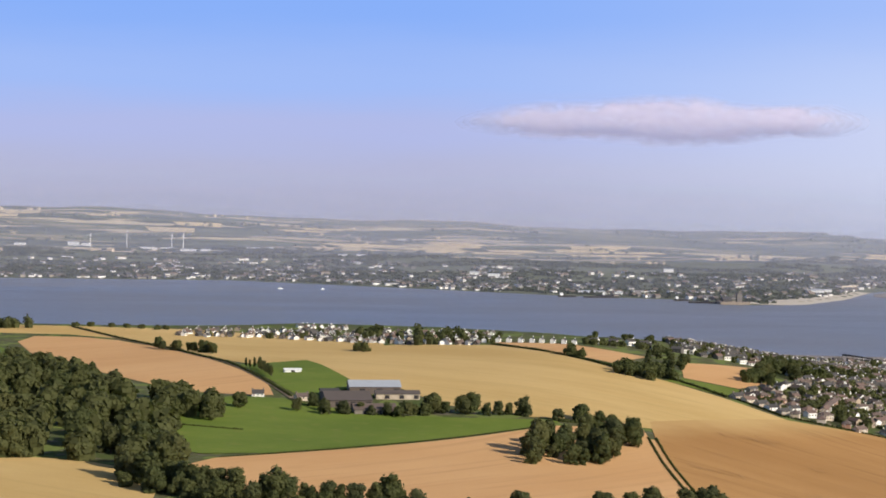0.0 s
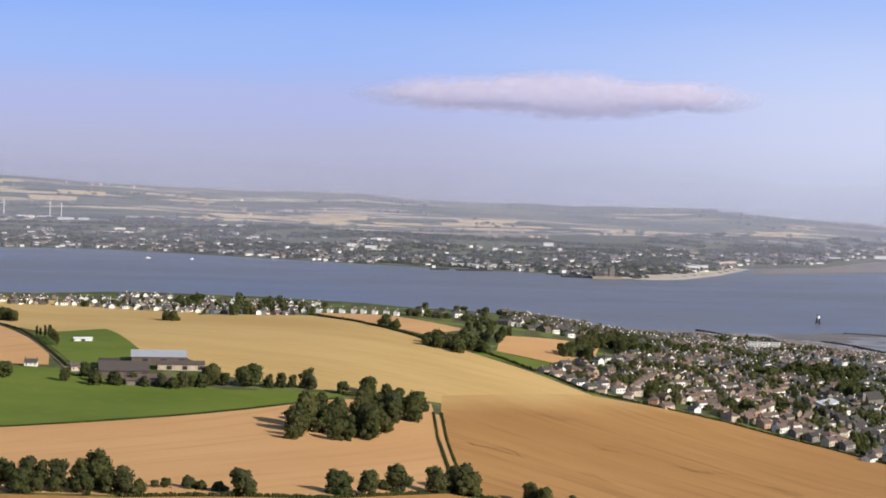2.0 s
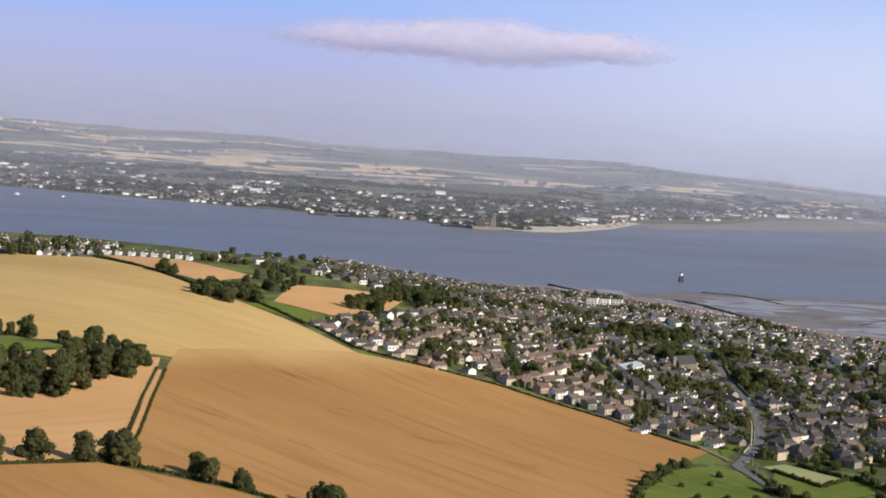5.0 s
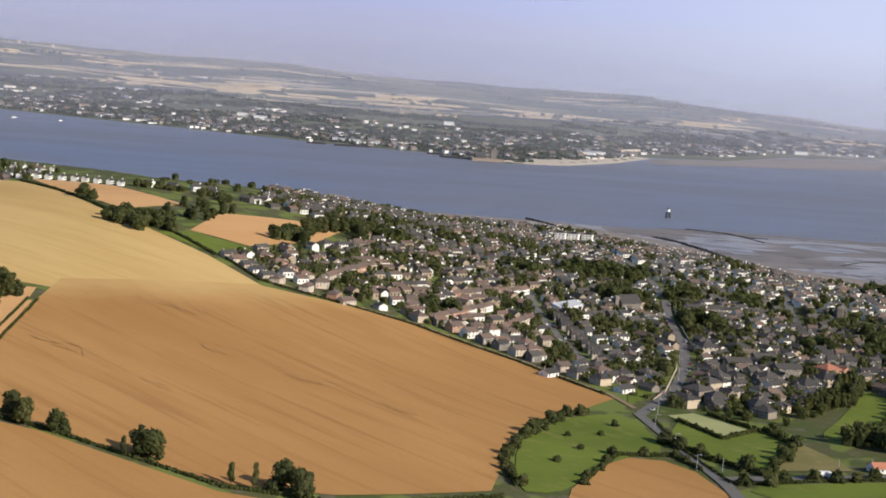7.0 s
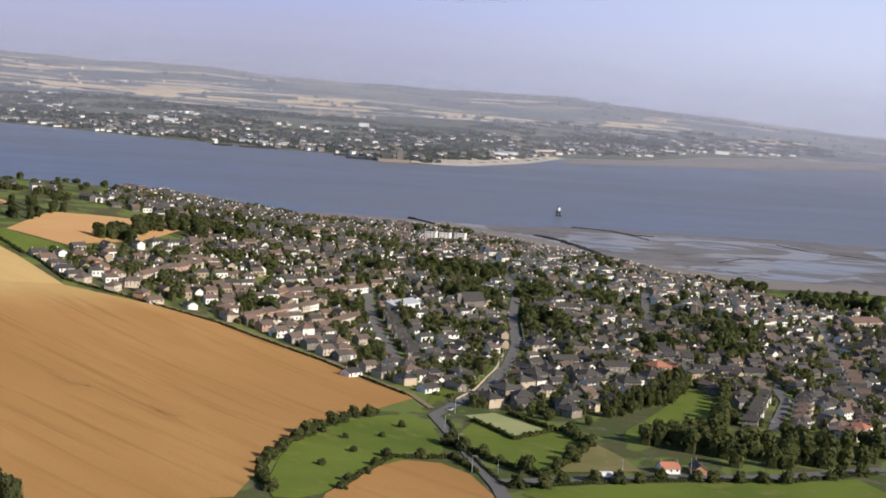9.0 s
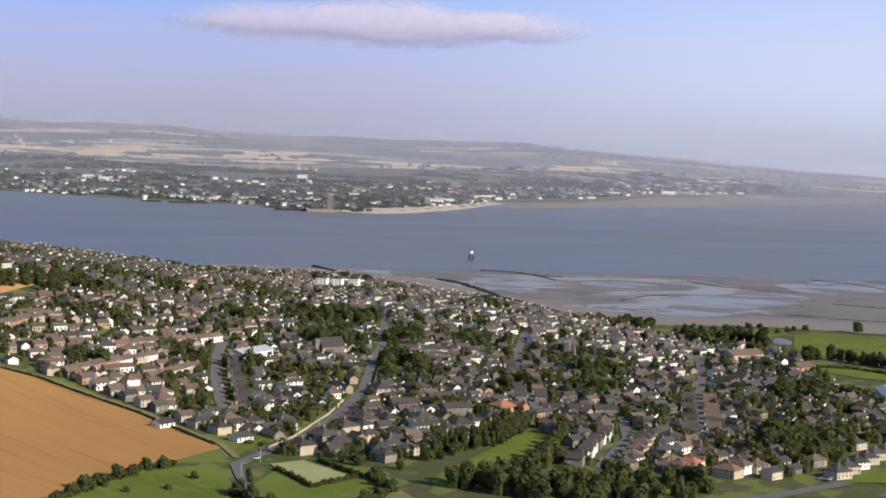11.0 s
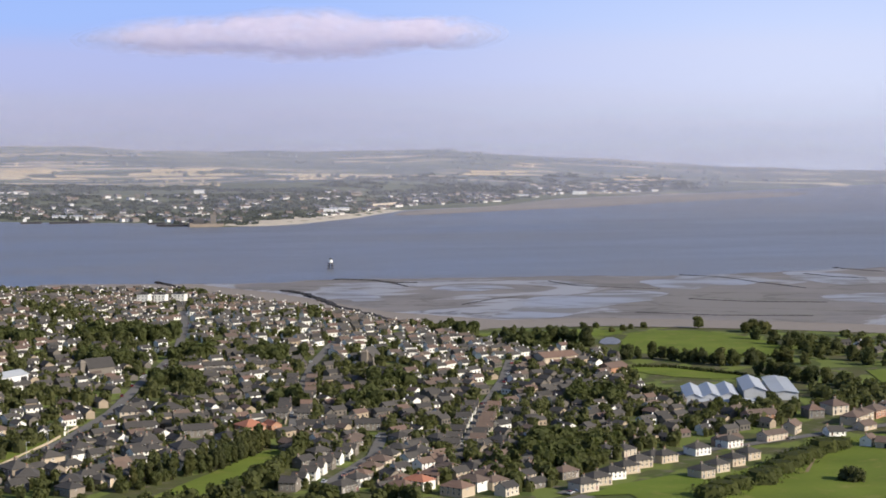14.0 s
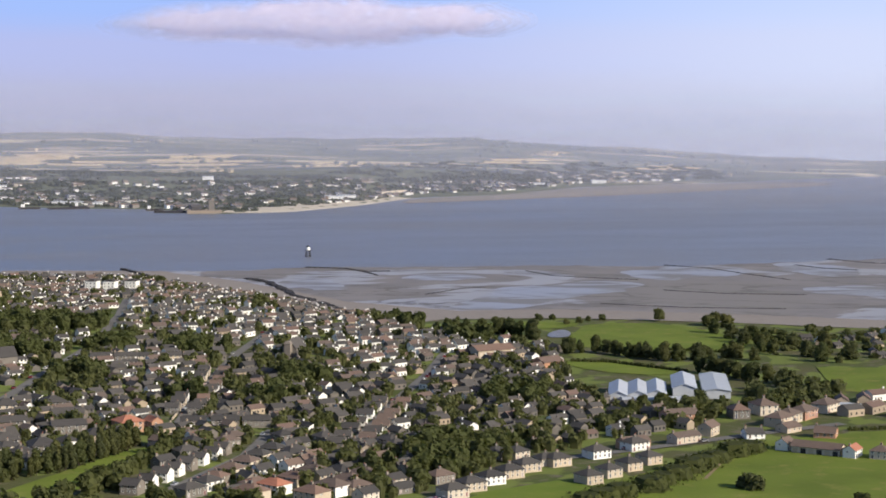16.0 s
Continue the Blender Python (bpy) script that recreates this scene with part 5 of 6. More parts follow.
# houses strung along the hill above the water
for x, y in along([(-769.2, 966.4), (-713.2, 962.7), (-674.1, 944), (-640.3, 925.9), (-596.8, 899.4), (-544.8, 888.3)], 6.5, trng, 3.0):
    for back in (-10, 4, 18, 34, 50, 68, 86):
        if back > 40 and x < -700 or trng.random() < 0.2:
            continue
        rows.append((x + trng.uniform(-3, 3), y + back + trng.uniform(-4, 4), trng.uniform(40, 120), trng.uniform(3, 4.6), trng.uniform(2.6, 3.6), trng.choice((1.7, 2.3)), 3.4, trng.choice((0, 0, 0, 1, 2)), trng.choice((3, 4))))
for x, y in along([(-539, 902.6), (-479.5, 893.2)], 7.5, trng, 1.0):
    rows.append((x, y, 80, 3.8, 2.8, 2.6, 3.9, 0, 3))
for x, y in along([(-471.8, 917.5), (-433.5, 928.2), (-395.4, 934.4), (-376.5, 986.9), (-357.9, 1047.7)], 9, trng, 9.0):
    rows.append((x, y, trng.uniform(-30, 30), trng.uniform(4.5, 7), 4.2, trng.choice((2.2, 3.2)), 4.8, trng.choice((0, 1, 2)), 3))
for x, y in scatter([(178, 990), (190, 900), (230, 860), (330, 900), (330, 985), (240, 1000)], 46, 8, trng):
    rows.append((x, y, trng.uniform(0, 90), trng.uniform(4, 6), 3.6, 2.0, 3.4, trng.choice((0, 1, 2)), 3))
for x, y in scatter([(150, 735), (175, 765), (260, 780), (300, 700), (200, 690), (160, 700)], 26, 9, trng):
    rows.append((x, y, trng.uniform(0, 90), trng.uniform(6, 9), 5, 3.2, 5.0, trng.choice((0, 1, 1)), trng.choice((3, 4))))
house_crowd("town_houses", rows, "crowd of slate-roofed stone and white harled houses", FARWALLS)

# garden trees and shrubs between the houses
def tree_crowd(name, spots, mat, label, quads, seed, category="trees"):
    r = np.random.default_rng(seed)
    v, f = [], []
    for x, y, h, w in spots:
        z = hz(x, y)
        lobes = [(x, y, z + h * 0.5, w * 0.8, w * 0.8, h * 0.45)]
        for _ in range(4):
            a, o = r.random() * 6.28, w * 0.5
            lobes.append((x + o * math.cos(a), y + o * math.sin(a), z + h * r.uniform(0.3, 0.8), w * 0.5, w * 0.5, h * 0.22))
        k = len(v)
        v += leaf_cloud(r, lobes, quads, w * 0.26).tolist()
        f += [(k + 4 * i, k + 4 * i + 1, k + 4 * i + 2, k + 4 * i + 3) for i in range(quads)]
        k = len(v)
        v += [(x + w * 0.78 * math.cos(q), y + w * 0.78 * math.sin(q), z - 0.3 + t) for t in (0, h * 0.58) for q in (0, 1.26, 2.51, 3.77, 5.03)] + [(x, y, z + h * 0.9)]
        f += [(k + q, k + (q + 1) % 5, k + 5 + (q + 1) % 5, k + 5 + q) for q in range(5)] + [(k + 5 + q, k + 5 + (q + 1) % 5, k + 10) for q in range(5)]
    return tagged(new(name, mesh_of(name, v, f, [mat])), label, category, kind="stuff")


GARDEN_LEAF = leaf_material("garden_leaves", [(0.092, 0.102, 0.045), (0.108, 0.115, 0.049)], 0.5)
spots = []
tries = 0
while len(spots) < 5000 and tries < 60000:
    tries += 1
    x, y = trng.uniform(-440, 120), trng.uniform(520, 1330)
    if not inside((x, y), TOWN) or not free(x, y, 3.0) or min((x - p) ** 2 + (y - q) ** 2 for p, q in ROAD_DOTS) < 22:
        continue
    if inside((x, y), HIGH_STREET) and trng.random() < 0.5:
        continue
    thick = noise.noise(Vector((x / 45, y / 60, 3.0)))
    leafy = x > -205 and y < 900
    big = thick > (-0.12 if leafy and x > -110 else 0.04 if leafy else 0.14) and trng.random() < 0.5
    spots.append((x, y, trng.uniform(3.8, 6.6) if big else trng.uniform(1.4, 4.2), trng.uniform(2.0, 3.4) if big else trng.uniform(1.1, 2.3)))
tree_crowd("garden_trees", spots, GARDEN_LEAF, "garden trees and shrubs between the houses", 70, 7)
spots = []
for a, b, k in GROVES:
    for _ in range(int(k * k * 0.09)):
        t, o = trng.uniform(0, 6.28), k * math.sqrt(trng.random())
        spots.append((a + o * math.cos(t), b + o * math.sin(t), trng.uniform(5, 9), trng.uniform(2.8, 4.4)))
tree_crowd("grove_trees", spots, LEAF, "groves of broad dark trees among the houses", 170, 12)
spots = [(x, y, trng.uniform(9.5, 13), trng.uniform(5.2, 6.8)) for x, y in scatter(WOOD, 240, 5.0, trng)]
PLACED_PARK = [p for p in PARK if free(p[0], p[1], 4.2)]
tree_crowd("park_trees", PLACED_PARK, LEAF, "broad trees of the park and the large gardens", 200, 15)
tree_crowd("wood_trees", spots, LEAF, "dense wood of dark deciduous trees", 260, 6)
spots = [(x, y, trng.uniform(2, 4.5), trng.uniform(2, 3.4)) for x, y in scatter([(-471.8, 908.3), (-395.4, 915.9), (-348.6, 922.3), (-376.5, 1026.9), (-430, 1290), (-500, 1200)], 60, 10, trng)]
spots += [(x, y, trng.uniform(7, 10), 4.0) for x, y in along([(-993.2, 975.8), (-968.2, 973.9), (-923.2, 977.8), (-888.2, 979.8)], 4, trng, 4)] + [(x, y, 3.5, 3) for x, y in along([(-858.2, 1005.8), (-775.2, 995.8)], 12, trng, 3)]
spots += [(x, y, trng.uniform(1.8, 4.5), trng.uniform(1.6, 3.2)) for x, y in scatter([(-753.3, 957.1), (-674.2, 930.1), (-587.2, 882.5), (-541, 877.7), (-536.9, 966.3), (-596.6, 1002.7), (-683.7, 1013.2), (-723.2, 985.8)], 50, 8, trng)]
spots += [(x, y, trng.uniform(7, 10), 4) for x, y in ((-640.1, 958.5), (-633.3, 963.3), (-627.5, 958.8), (-598.5, 953.6), (-577.4, 942), (-569.6, 944.8), (-591.1, 878.3), (-583.4, 883.1))]
spots += [(x, y, trng.uniform(5, 9), 3.4) for x, y in ((-633.4, 934.4), (-629.5, 940.4), (-608.3, 924.9), (-592.9, 910.2), (-587.1, 915.1), (-577.5, 906.6), (-571.7, 911.6), (-563, 908.8), (-550.5, 903.8))]
spots += [(x, y, trng.uniform(3, 5), 3.6) for x, y in along([(-477.5, 902.3), (-433.5, 914.3), (-419.3, 889.9)], 7, trng, 4)]
spots += [(x, y, trng.uniform(2, 4), trng.uniform(2, 3.8)) for x, y in scatter([(150, 1000), (180, 860), (330, 880), (340, 990), (240, 1010)], 110, 6, trng)]
spots += [(x, y, trng.uniform(3, 6), trng.uniform(2.4, 4)) for x, y in scatter([(60, 670), (100, 700), (150, 730), (170, 770), (150, 800), (110, 760), (60, 770)], 90, 5.5, trng) if free(x, y, 5) and not (64 < x < 128 and y > 738)]
tree_crowd("shore_trees", spots, GARDEN_LEAF, "trees and scrub along the shore", 70, 8)

# ---- the farm ----
def shed(name, label, x, y, turn, w, d, eave, ridge, wall, roof, group="", category="barn", bays=6):
    """A portal shed: walls, two sheeted roof slopes with ribs, big doors, roof lights."""
    m = pose(x, y, hz(x, y) + 0.2, 0, 0, turn)
    ob = thing(name, label, category, m, group)
    ob.scale = deepen(m, 1.0)
    s = Soup()
    s.box(-w / 2, w / 2, -d / 2, d / 2, -2.0, eave)
    for sx in (-1, 1):
        s.face([(sx * w / 2, -d / 2, eave), (sx * w / 2, d / 2, eave), (sx * w / 2, 0, ridge)][::sx])
    part("wall", s.mesh("wall", [wall]), ob)
    for sy in (-1, 1):
        s = Soup()
        o = 0.4
        lo = eave - o * (ridge - eave) / (d / 2)
        a = [(-w / 2 - o, sy * (d / 2 + o), lo), (w / 2 + o, sy * (d / 2 + o), lo), (w / 2 + o, 0, ridge), (-w / 2 - o, 0, ridge)]
        s.face(a if sy < 0 else a[::-1])
        b = [(p, q, t + 0.12) for p, q, t in a]
        s.face(b if sy < 0 else b[::-1])
        for i in range(4):
            s.face([a[i], a[(i + 1) % 4], b[(i + 1) % 4], b[i]])
        part("roof", s.mesh("roof", [roof]), ob)
    for i in range(bays):
        px = -w / 2 + w * (i + 0.5) / bays
        s = Soup()
        s.box(-w / bays * 0.32, w / bays * 0.32, -0.1, 0.0, 0, eave * 0.7, 0, True)
        part("door", s.mesh("door", [DARKWOOD if i % 2 else wall]), ob, pose(px, -d / 2 - 0.01, 0))
    return ob


shed("barn", "long barn with a pale metal roof", -589.2, 619.4, 12, 26, 14, 4.0, 6.8, RUST, METAL, "farm buildings")
shed("barn", "dark sheeted cattle barn beside the yard", -598.1, 577.5, 14, 22, 24, 3.4, 6.6, RUST, RUST, "farm buildings")
shed("barn", "low brown barn with an open front", -580.8, 551.5, 14, 20, 12, 2.6, 4.8, STONE, TILE, "farm buildings")
shed("barn", "pale-walled barn with a grey roof", -574.8, 601.2, 12, 22, 8, 3.0, 4.4, CREAM, RUST, "farm buildings")
shed("barn", "small grey farm store", -609.6, 599.2, 15, 9, 6, 2.6, 4.0, STONE, SLATE, "farm buildings", bays=3)
shed("white_hut", "long low white hut on the green paddock", -644.1, 690.6, 20, 9, 3, 1.7, 2.3, WHITE, WHITE, "", "hut", 3)
house("cottage", "cream", "tile", pose(-620.3, 577.1, hz(-621.3, 585.5) + 0.25, 0, 0, 30), "farm cottages")
house("cottage", "white", "slate", pose(-643.6, 582.4, hz(-643.6, 582.4) + 0.25, 0, 0, 10), "farm cottages")
house("gabled", "cream", "tile", pose(-552.7, 567.4, hz(-552.7, 567.4) + 0.25, 0, 0, 20), "farm cottages")
for x, y in [(-592.4, 539.7), (-604, 546.5), (-563.4, 546.1), (-555.7, 552.8), (-567.3, 540.9), (-611.7, 558.4)]:
    ROUND.plant(x, y, rng, 0.62, "trees beside the farm")

def boundary_wall(points, tall, mat, label):
    """A low garden wall with a coping."""
    sp = Soup()
    for (x0, y0), (x1, y1) in zip(points, points[1:]):
        z = min(hz(x0, y0), hz(x1, y1))
        sp.prism(ribbon([(x0, y0), (x1, y1)], 0.35), z - 0.5, z + tall)
        sp.prism(ribbon([(x0, y0), (x1, y1)], 0.5), z + tall, z + tall + 0.12)
    tagged(new("boundary_wall", sp.mesh("boundary_wall", [mat])), label, "wall", "boundary walls")


boundary_wall(along([(-203, 556), (-196, 580), (-186, 640), (-181, 690)], 10, rng), 0.7, CREAM, "pale rendered garden wall beside the road")
boundary_wall(along([(-171, 700), (-170, 800), (-166, 880)], 12, rng), 1.0, STONE, "grey stone garden wall beside the road")
boundary_wall(along([(-102, 700), (-103, 790)], 12, rng), 0.8, CREAM, "pale garden wall along the street")

# ---- sheds and large buildings of the town ----
for k, (x, y) in enumerate([(73.5, 766), (81.5, 767), (89.5, 768)]):
    shed("factory_bay", "pale metal factory bay with a pitched roof", x, y, 84, 24, 7.4, 3.4, 5.2, METAL, METAL, "factory bays", "factory", 4)
shed("warehouse", "tall pale warehouse with a sunlit gable", 101.5, 774, 84, 26, 9.5, 5.2, 7.2, METAL, METAL, "factory bays", "factory", 3)
shed("warehouse", "flat grey sheeted warehouse beside the factory", 115.5, 780, 84, 34, 11, 3.6, 4.6, METAL, METAL, "factory bays", "factory", 4)
shed("factory_annex", "low white factory annex", 86, 746, 4, 26, 5, 2.2, 3.0, WHITE, METAL, "factory bays", "factory", 5)
shed("school", "broad cream school building with a brown roof", 24, 889, 30, 18, 8, 4.4, 6.8, CREAM, TILE, "", "school", 7)
shed("school_annex", "brick school annex with a red-brown roof", 49, 852, 40, 10, 7, 3.8, 6.0, BRICK, TILE, "", "school", 4)
shed("clubhouse", "long clubhouse with a brown-red roof by the meadow", 129, 632, -32, 15, 5, 2.8, 4.6, CREAM, TILE, "", "clubhouse", 6)
house("gabled", "white", "tile", pose(119, 640, hz(119, 640) + 0.2, 0, 0, 58), "clubhouse wings")
house("gabled", "white", "red", pose(139, 625, hz(139, 625) + 0.2, 0, 0, 58), "clubhouse wings")
shed("hall", "long white hall with a grey roof", -232, 778, 60, 18, 9, 3.5, 5.5, WHITE, METAL, "", "hall", 4)
shed("long_store", "long low white store in the fields", 157, 726, -30, 16, 4, 2.0, 2.8, WHITE, METAL, "", "store", 5)


def block_of_flats(x, y, turn, label):
    """White flats: stacked floors, rows of windows, flat roof with parapet."""
    ob = thing("block_of_flats", label, "flats", pose(x, y, hz(x, y), 0, 0, turn), "white flats by the harbour")
    ob.scale = (0.85, 0.85, 0.72)
    s = Soup()
    s.box(-4.5, 4.5, -4, 4, -1.5, 11.5)
    part("wall", s.mesh("wall", [HARL]), ob)
    s = Soup()
    s.box(-4.7, 4.7, -4.2, 4.2, 11.5, 11.9, 0, True)
    s.box(-2, 2, -2, 2, 11.9, 13.2, 0)
    part("roof", s.mesh("roof", [SLATE]), ob)
    for floor in range(4):
        for i in range(3):
            part("window", WINDOW, ob, pose(-3 + 3 * i, -4, 1 + 2.7 * floor))
    return ob


for k, (x, y) in enumerate([(-221, 1172), (-211, 1180), (-200, 1196)]):
    block_of_flats(x, y, -12, "white four-storey block of flats near the harbour")


def steeple(x, y, turn):
    ob = thing("church", "grey stone church with a squat square tower", "church", pose(x, y, hz(x, y), 0, 0, turn))
    s = Soup()
    s.box(-7, 7, -3.5, 3.5, -1, 5)
    for sx in (-1, 1):
        s.face([(sx * 7, -3.5, 5), (sx * 7, 3.5, 5), (sx * 7, 0, 9)][::sx])
    part("nave", s.mesh("nave", [STONE]), ob)
    s = Soup()
    for sy in (-1, 1):
        a = [(-7.2, sy * 3.9, 4.6), (7.2, sy * 3.9, 4.6), (7.2, 0, 9.1), (-7.2, 0, 9.1)]
        s.face(a if sy < 0 else a[::-1])
    part("roof", s.mesh("roof", [SLATE]), ob)
    s = Soup()
    s.box(-10, -7, -1.5, 1.5, -1, 7.4)
    s.prism([(-10.2, -1.7), (-6.8, -1.7), (-6.8, 1.7), (-10.2, 1.7)], 7.4, 8.6, 0, 0.5)
    part("tower", s.mesh("tower", [STONE]), ob)


steeple(-196, 820, 40)
steeple(-70, 880, 75)

# ---- shore: groynes, pier, pile light ----
def ridge_bank(name, points, width, tall, label, seed):
    """A low bank of weed-covered stones."""
    s = Soup()
    r = random.Random(seed)
    for x, y in along(points, width * 0.22, r, width * 0.2):
        q = width * r.uniform(0.25, 0.5)
        s.prism([(x + q * r.uniform(0.7, 1.2) * math.cos(a), y + q * r.uniform(0.7, 1.2) * math.sin(a)) for a in (0, 1.05, 2.1, 3.14, 4.19, 5.24)], -0.3, tall * r.uniform(0.5, 1.1), 0, 0.62)
    return tagged(new(name, s.mesh(name, [DARKWOOD])), label, "bank", kind="stuff")


ridge_bank("stone_bank", [(-139, 1325), (-123, 1301), (-105, 1239), (-93, 1195), (-73, 1149), (-57, 1105)], 8.0, 1.1, "dark weed-covered stone bank across the mud", 1)
ridge_bank("stone_bank", [(-104, 1424), (-73, 1412), (-56, 1386), (-39, 1389)], 4.4, 0.8, "dark weed-covered stone bank in the shallows", 2)
ridge_bank("stone_bank", [(-73, 1412), (-54, 1376), (-46, 1352)], 3.0, 0.6, "dark weed-covered stone bank in the shallows", 3)
ridge_bank("stone_pier", [(-242, 1402), (-212, 1339)], 4.0, 1.6, "dark stone harbour pier", 4)
for k, (pts_, w_) in enumerate((([(318, 1509), (341, 1471), (380, 1450), (460, 1430)], 7.0), ([(176, 1446), (205, 1422), (224, 1373), (250, 1318)], 3.2), ([(279, 1450), (295, 1417), (318, 1400)], 4.0),
                                ([(65, 1393), (82, 1351), (118, 1329), (142, 1318)], 2.4), ([(-10, 1210), (14, 1250), (30, 1262)], 2.0), ([(150, 1240), (190, 1215), (240, 1208)], 2.4), ([(100, 1150), (150, 1128), (210, 1120)], 2.0))):
    ridge_bank("weed_bank", pts_, w_, 0.5, "low dark weedy sandbank on the flats", 5 + k)
for ring in ([(-6, 1100), (26, 1188), (51, 1280), (78, 1262), (103, 1311), (147, 1300), (119, 1217), (79, 1185), (60, 1140), (38, 1115)], [(138, 1404), (168, 1412), (186, 1446), (230, 1420), (223, 1346), (190, 1352), (167, 1300), (140, 1330)],
             [(-118, 1290), (-100, 1330), (-70, 1300), (-60, 1240), (-84, 1230)], [(255, 1480), (330, 1440), (300, 1330), (262, 1372)], [(-40, 1330), (-8, 1372), (38, 1352), (20, 1310)], [(230, 1240), (300, 1280), (340, 1230), (270, 1190)]):
    drape("tide_pool", ragged(rounded(ring, 2), 9.0), POOL, 0.06, "shallow pool of still tide water on the mud", "pool", 30, fn=flat_height)


def pile_light(x, y):
    """A disused light on timber piles: raking legs, deck, white lantern house."""
    ob = thing("pile_light", "old pile lighthouse with dark legs and white lantern house", "lighthouse", pose(x, y, -1.5))
    leg = Soup()
    leg.prism(ringed(0.3, 6), 0, 6.8, 0, 0.8)
    me = leg.mesh("leg", [DARKWOOD])
    for i in range(6):
        a = i * math.pi / 3
        part("leg", me, ob, pose(2.6 * math.cos(a), 2.6 * math.sin(a), 0, 9 * math.sin(a), -9 * math.cos(a), 0))
    s = Soup()
    for z in (2.2, 4.4):
        s.box(-2.6, 2.6, -0.12, 0.12, z, z + 0.25, 0, True)
        s.box(-0.12, 0.12, -2.6, 2.6, z + 0.02, z + 0.27, 0, True)
    part("brace", s.mesh("brace", [DARKWOOD]), ob)
    s = Soup()
    s.prism(ringed(2.5, 10), 6.6, 7.0)
    part("deck", s.mesh("deck", [DARKWOOD]), ob)
    s = Soup()
    s.prism(ringed(1.7, 10), 7.0, 9.8, 0, 0.92)
    part("lantern_house", s.mesh("lantern_house", [WHITE]), ob)
    s = Soup()
    s.prism(ringed(1.8, 10), 9.8, 11.2, 0, 0.1)
    part("roof", s.mesh("roof", [SLATE]), ob)


pile_light(-110, 1531)


def boat(x, y, turn, size, label):
    ob = thing("boat", label, "boat", pose(x, y, 0, 0, 0, turn), "boats on the firth")
    s = Soup()
    n = 9
    top = [(-4 + i, 1.1 * math.sin(math.pi * min(1, 0.25 + i / n)) ** 0.6) for i in range(n)]
    ring = [(px * size, -py * size) for px, py in top] + [(px * size, py * size) for px, py in top[::-1]]
    s.prism(ring, -0.3 * size, 1.0 * size, 0, 1.06)
    part("hull", s.mesh("hull", [WHITE]), ob)
    s = Soup()
    s.box(-1.6 * size, 0.8 * size, -0.7 * size, 0.7 * size, size, 1.9 * size)
    part("cabin", s.mesh("cabin", [WHITE]), ob)
    s = Soup()
    s.prism(ringed(0.07 * size, 6), size, 5.5 * size)
    part("mast", s.mesh("mast", [METAL]), ob)


boat(-940, 2361, 20, 1.0, "small white boat at anchor in the estuary")
boat(-878, 2372, 40, 0.8, "small white boat at anchor in the estuary")


def ship(x, y, turn, length):
    ob = thing("moored_ship", "dark low ship moored by the far harbour", "ship", pose(x, y, 0, 0, 0, turn), "ships at the far harbour")
    L = length / 2
    s = Soup()
    s.prism([(-L, -2), (L * 0.7, -2.2), (L, 0), (L * 0.7, 2.2), (-L, 2)], -0.5, 2.4, 0, 1.04)
    part("hull", s.mesh("hull", [DARKWOOD]), ob)
    s = Soup()
    s.box(-L * 0.8, -L * 0.45, -1.6, 1.6, 2.4, 6.0)
    part("bridge", s.mesh("bridge", [WHITE]), ob)


ship(-514, 2306, 10, 26)
ship(-352, 2272, 8, 22)
ship(-455, 2338, 5, 20)

# ---- the far shore ----
drape("beach", rounded([(-262, 2204), (-196, 2220), (-118, 2335), (-46, 2470), (40, 2570), (143, 2640), (246, 2860), (236, 2900), (120, 2735), (20, 2650), (-60, 2600), (-118, 2500), (-178, 2400), (-232, 2300), (-260, 2240)], 1),
      SAND, 0.3, "long curved sandy beach on the far shore", "beach", 16)


drape("sand_flat", rounded([(-60, 2450), (6, 2490), (143, 2610), (237, 2680), (420, 2870), (640, 3060), (700, 3250), (496, 3200), (224, 2990), (96, 2720), (-36, 2600)], 1), SAND_FLAT, 0.12,
      "low wet sand flats running out from the far beach", "sand", 40, fn=flat_height)


def castle(x, y):
    """A squat keep on a walled point."""
    ob = thing("castle", "grey stone castle keep on a walled harbour point", "castle", pose(x, y, hz(x, y), 0, 0, 12))
    s = Soup()
    s.box(-3.6, 3.6, -3.6, 3.6, -2, 14)
    for i in range(5):
        for sx, sy in ((1, 0), (0, 1)):
            for q in (-1, 1):
                px, py = (q * 3.6, -3.2 + 1.6 * i) if sx else (-3.2 + 1.6 * i, q * 3.6)
                s.box(px - 0.5, px + 0.5, py - 0.5, py + 0.5, 14, 15.2)
    part("keep", s.mesh("keep", [STONE]), ob)
    s = Soup()
    s.box(0.6, 3.4, 0.6, 3.4, 14, 17.5)
    part("turret", s.mesh("turret", [STONE]), ob)
    s = Soup()
    s.box(-30, 12, -14, -13, -2, 3.4)
    s.box(-30, 12, 13, 14, -2, 3.4)
    s.box(11, 12, -13, 13, -2, 3.4)
    s.box(-30, -29, -13, 13, -2, 3.4)
    part("curtain_wall", s.mesh("curtain_wall", [STONE]), ob)
    s = Soup()
    s.box(-24, -12, -6, 6, -2, 7)
    for sx in (-24, -12):
        s.face([(sx, -6, 7), (sx, 6, 7), (sx, 0, 10)])
    for sy in (-1, 1):
        s.face([(-24.4, sy * 6.4, 6.8), (-11.6, sy * 6.4, 6.8), (-11.6, 0, 10.1), (-24.4, 0, 10.1)])
    part("barracks", s.mesh("barracks", [SLATE]), ob)


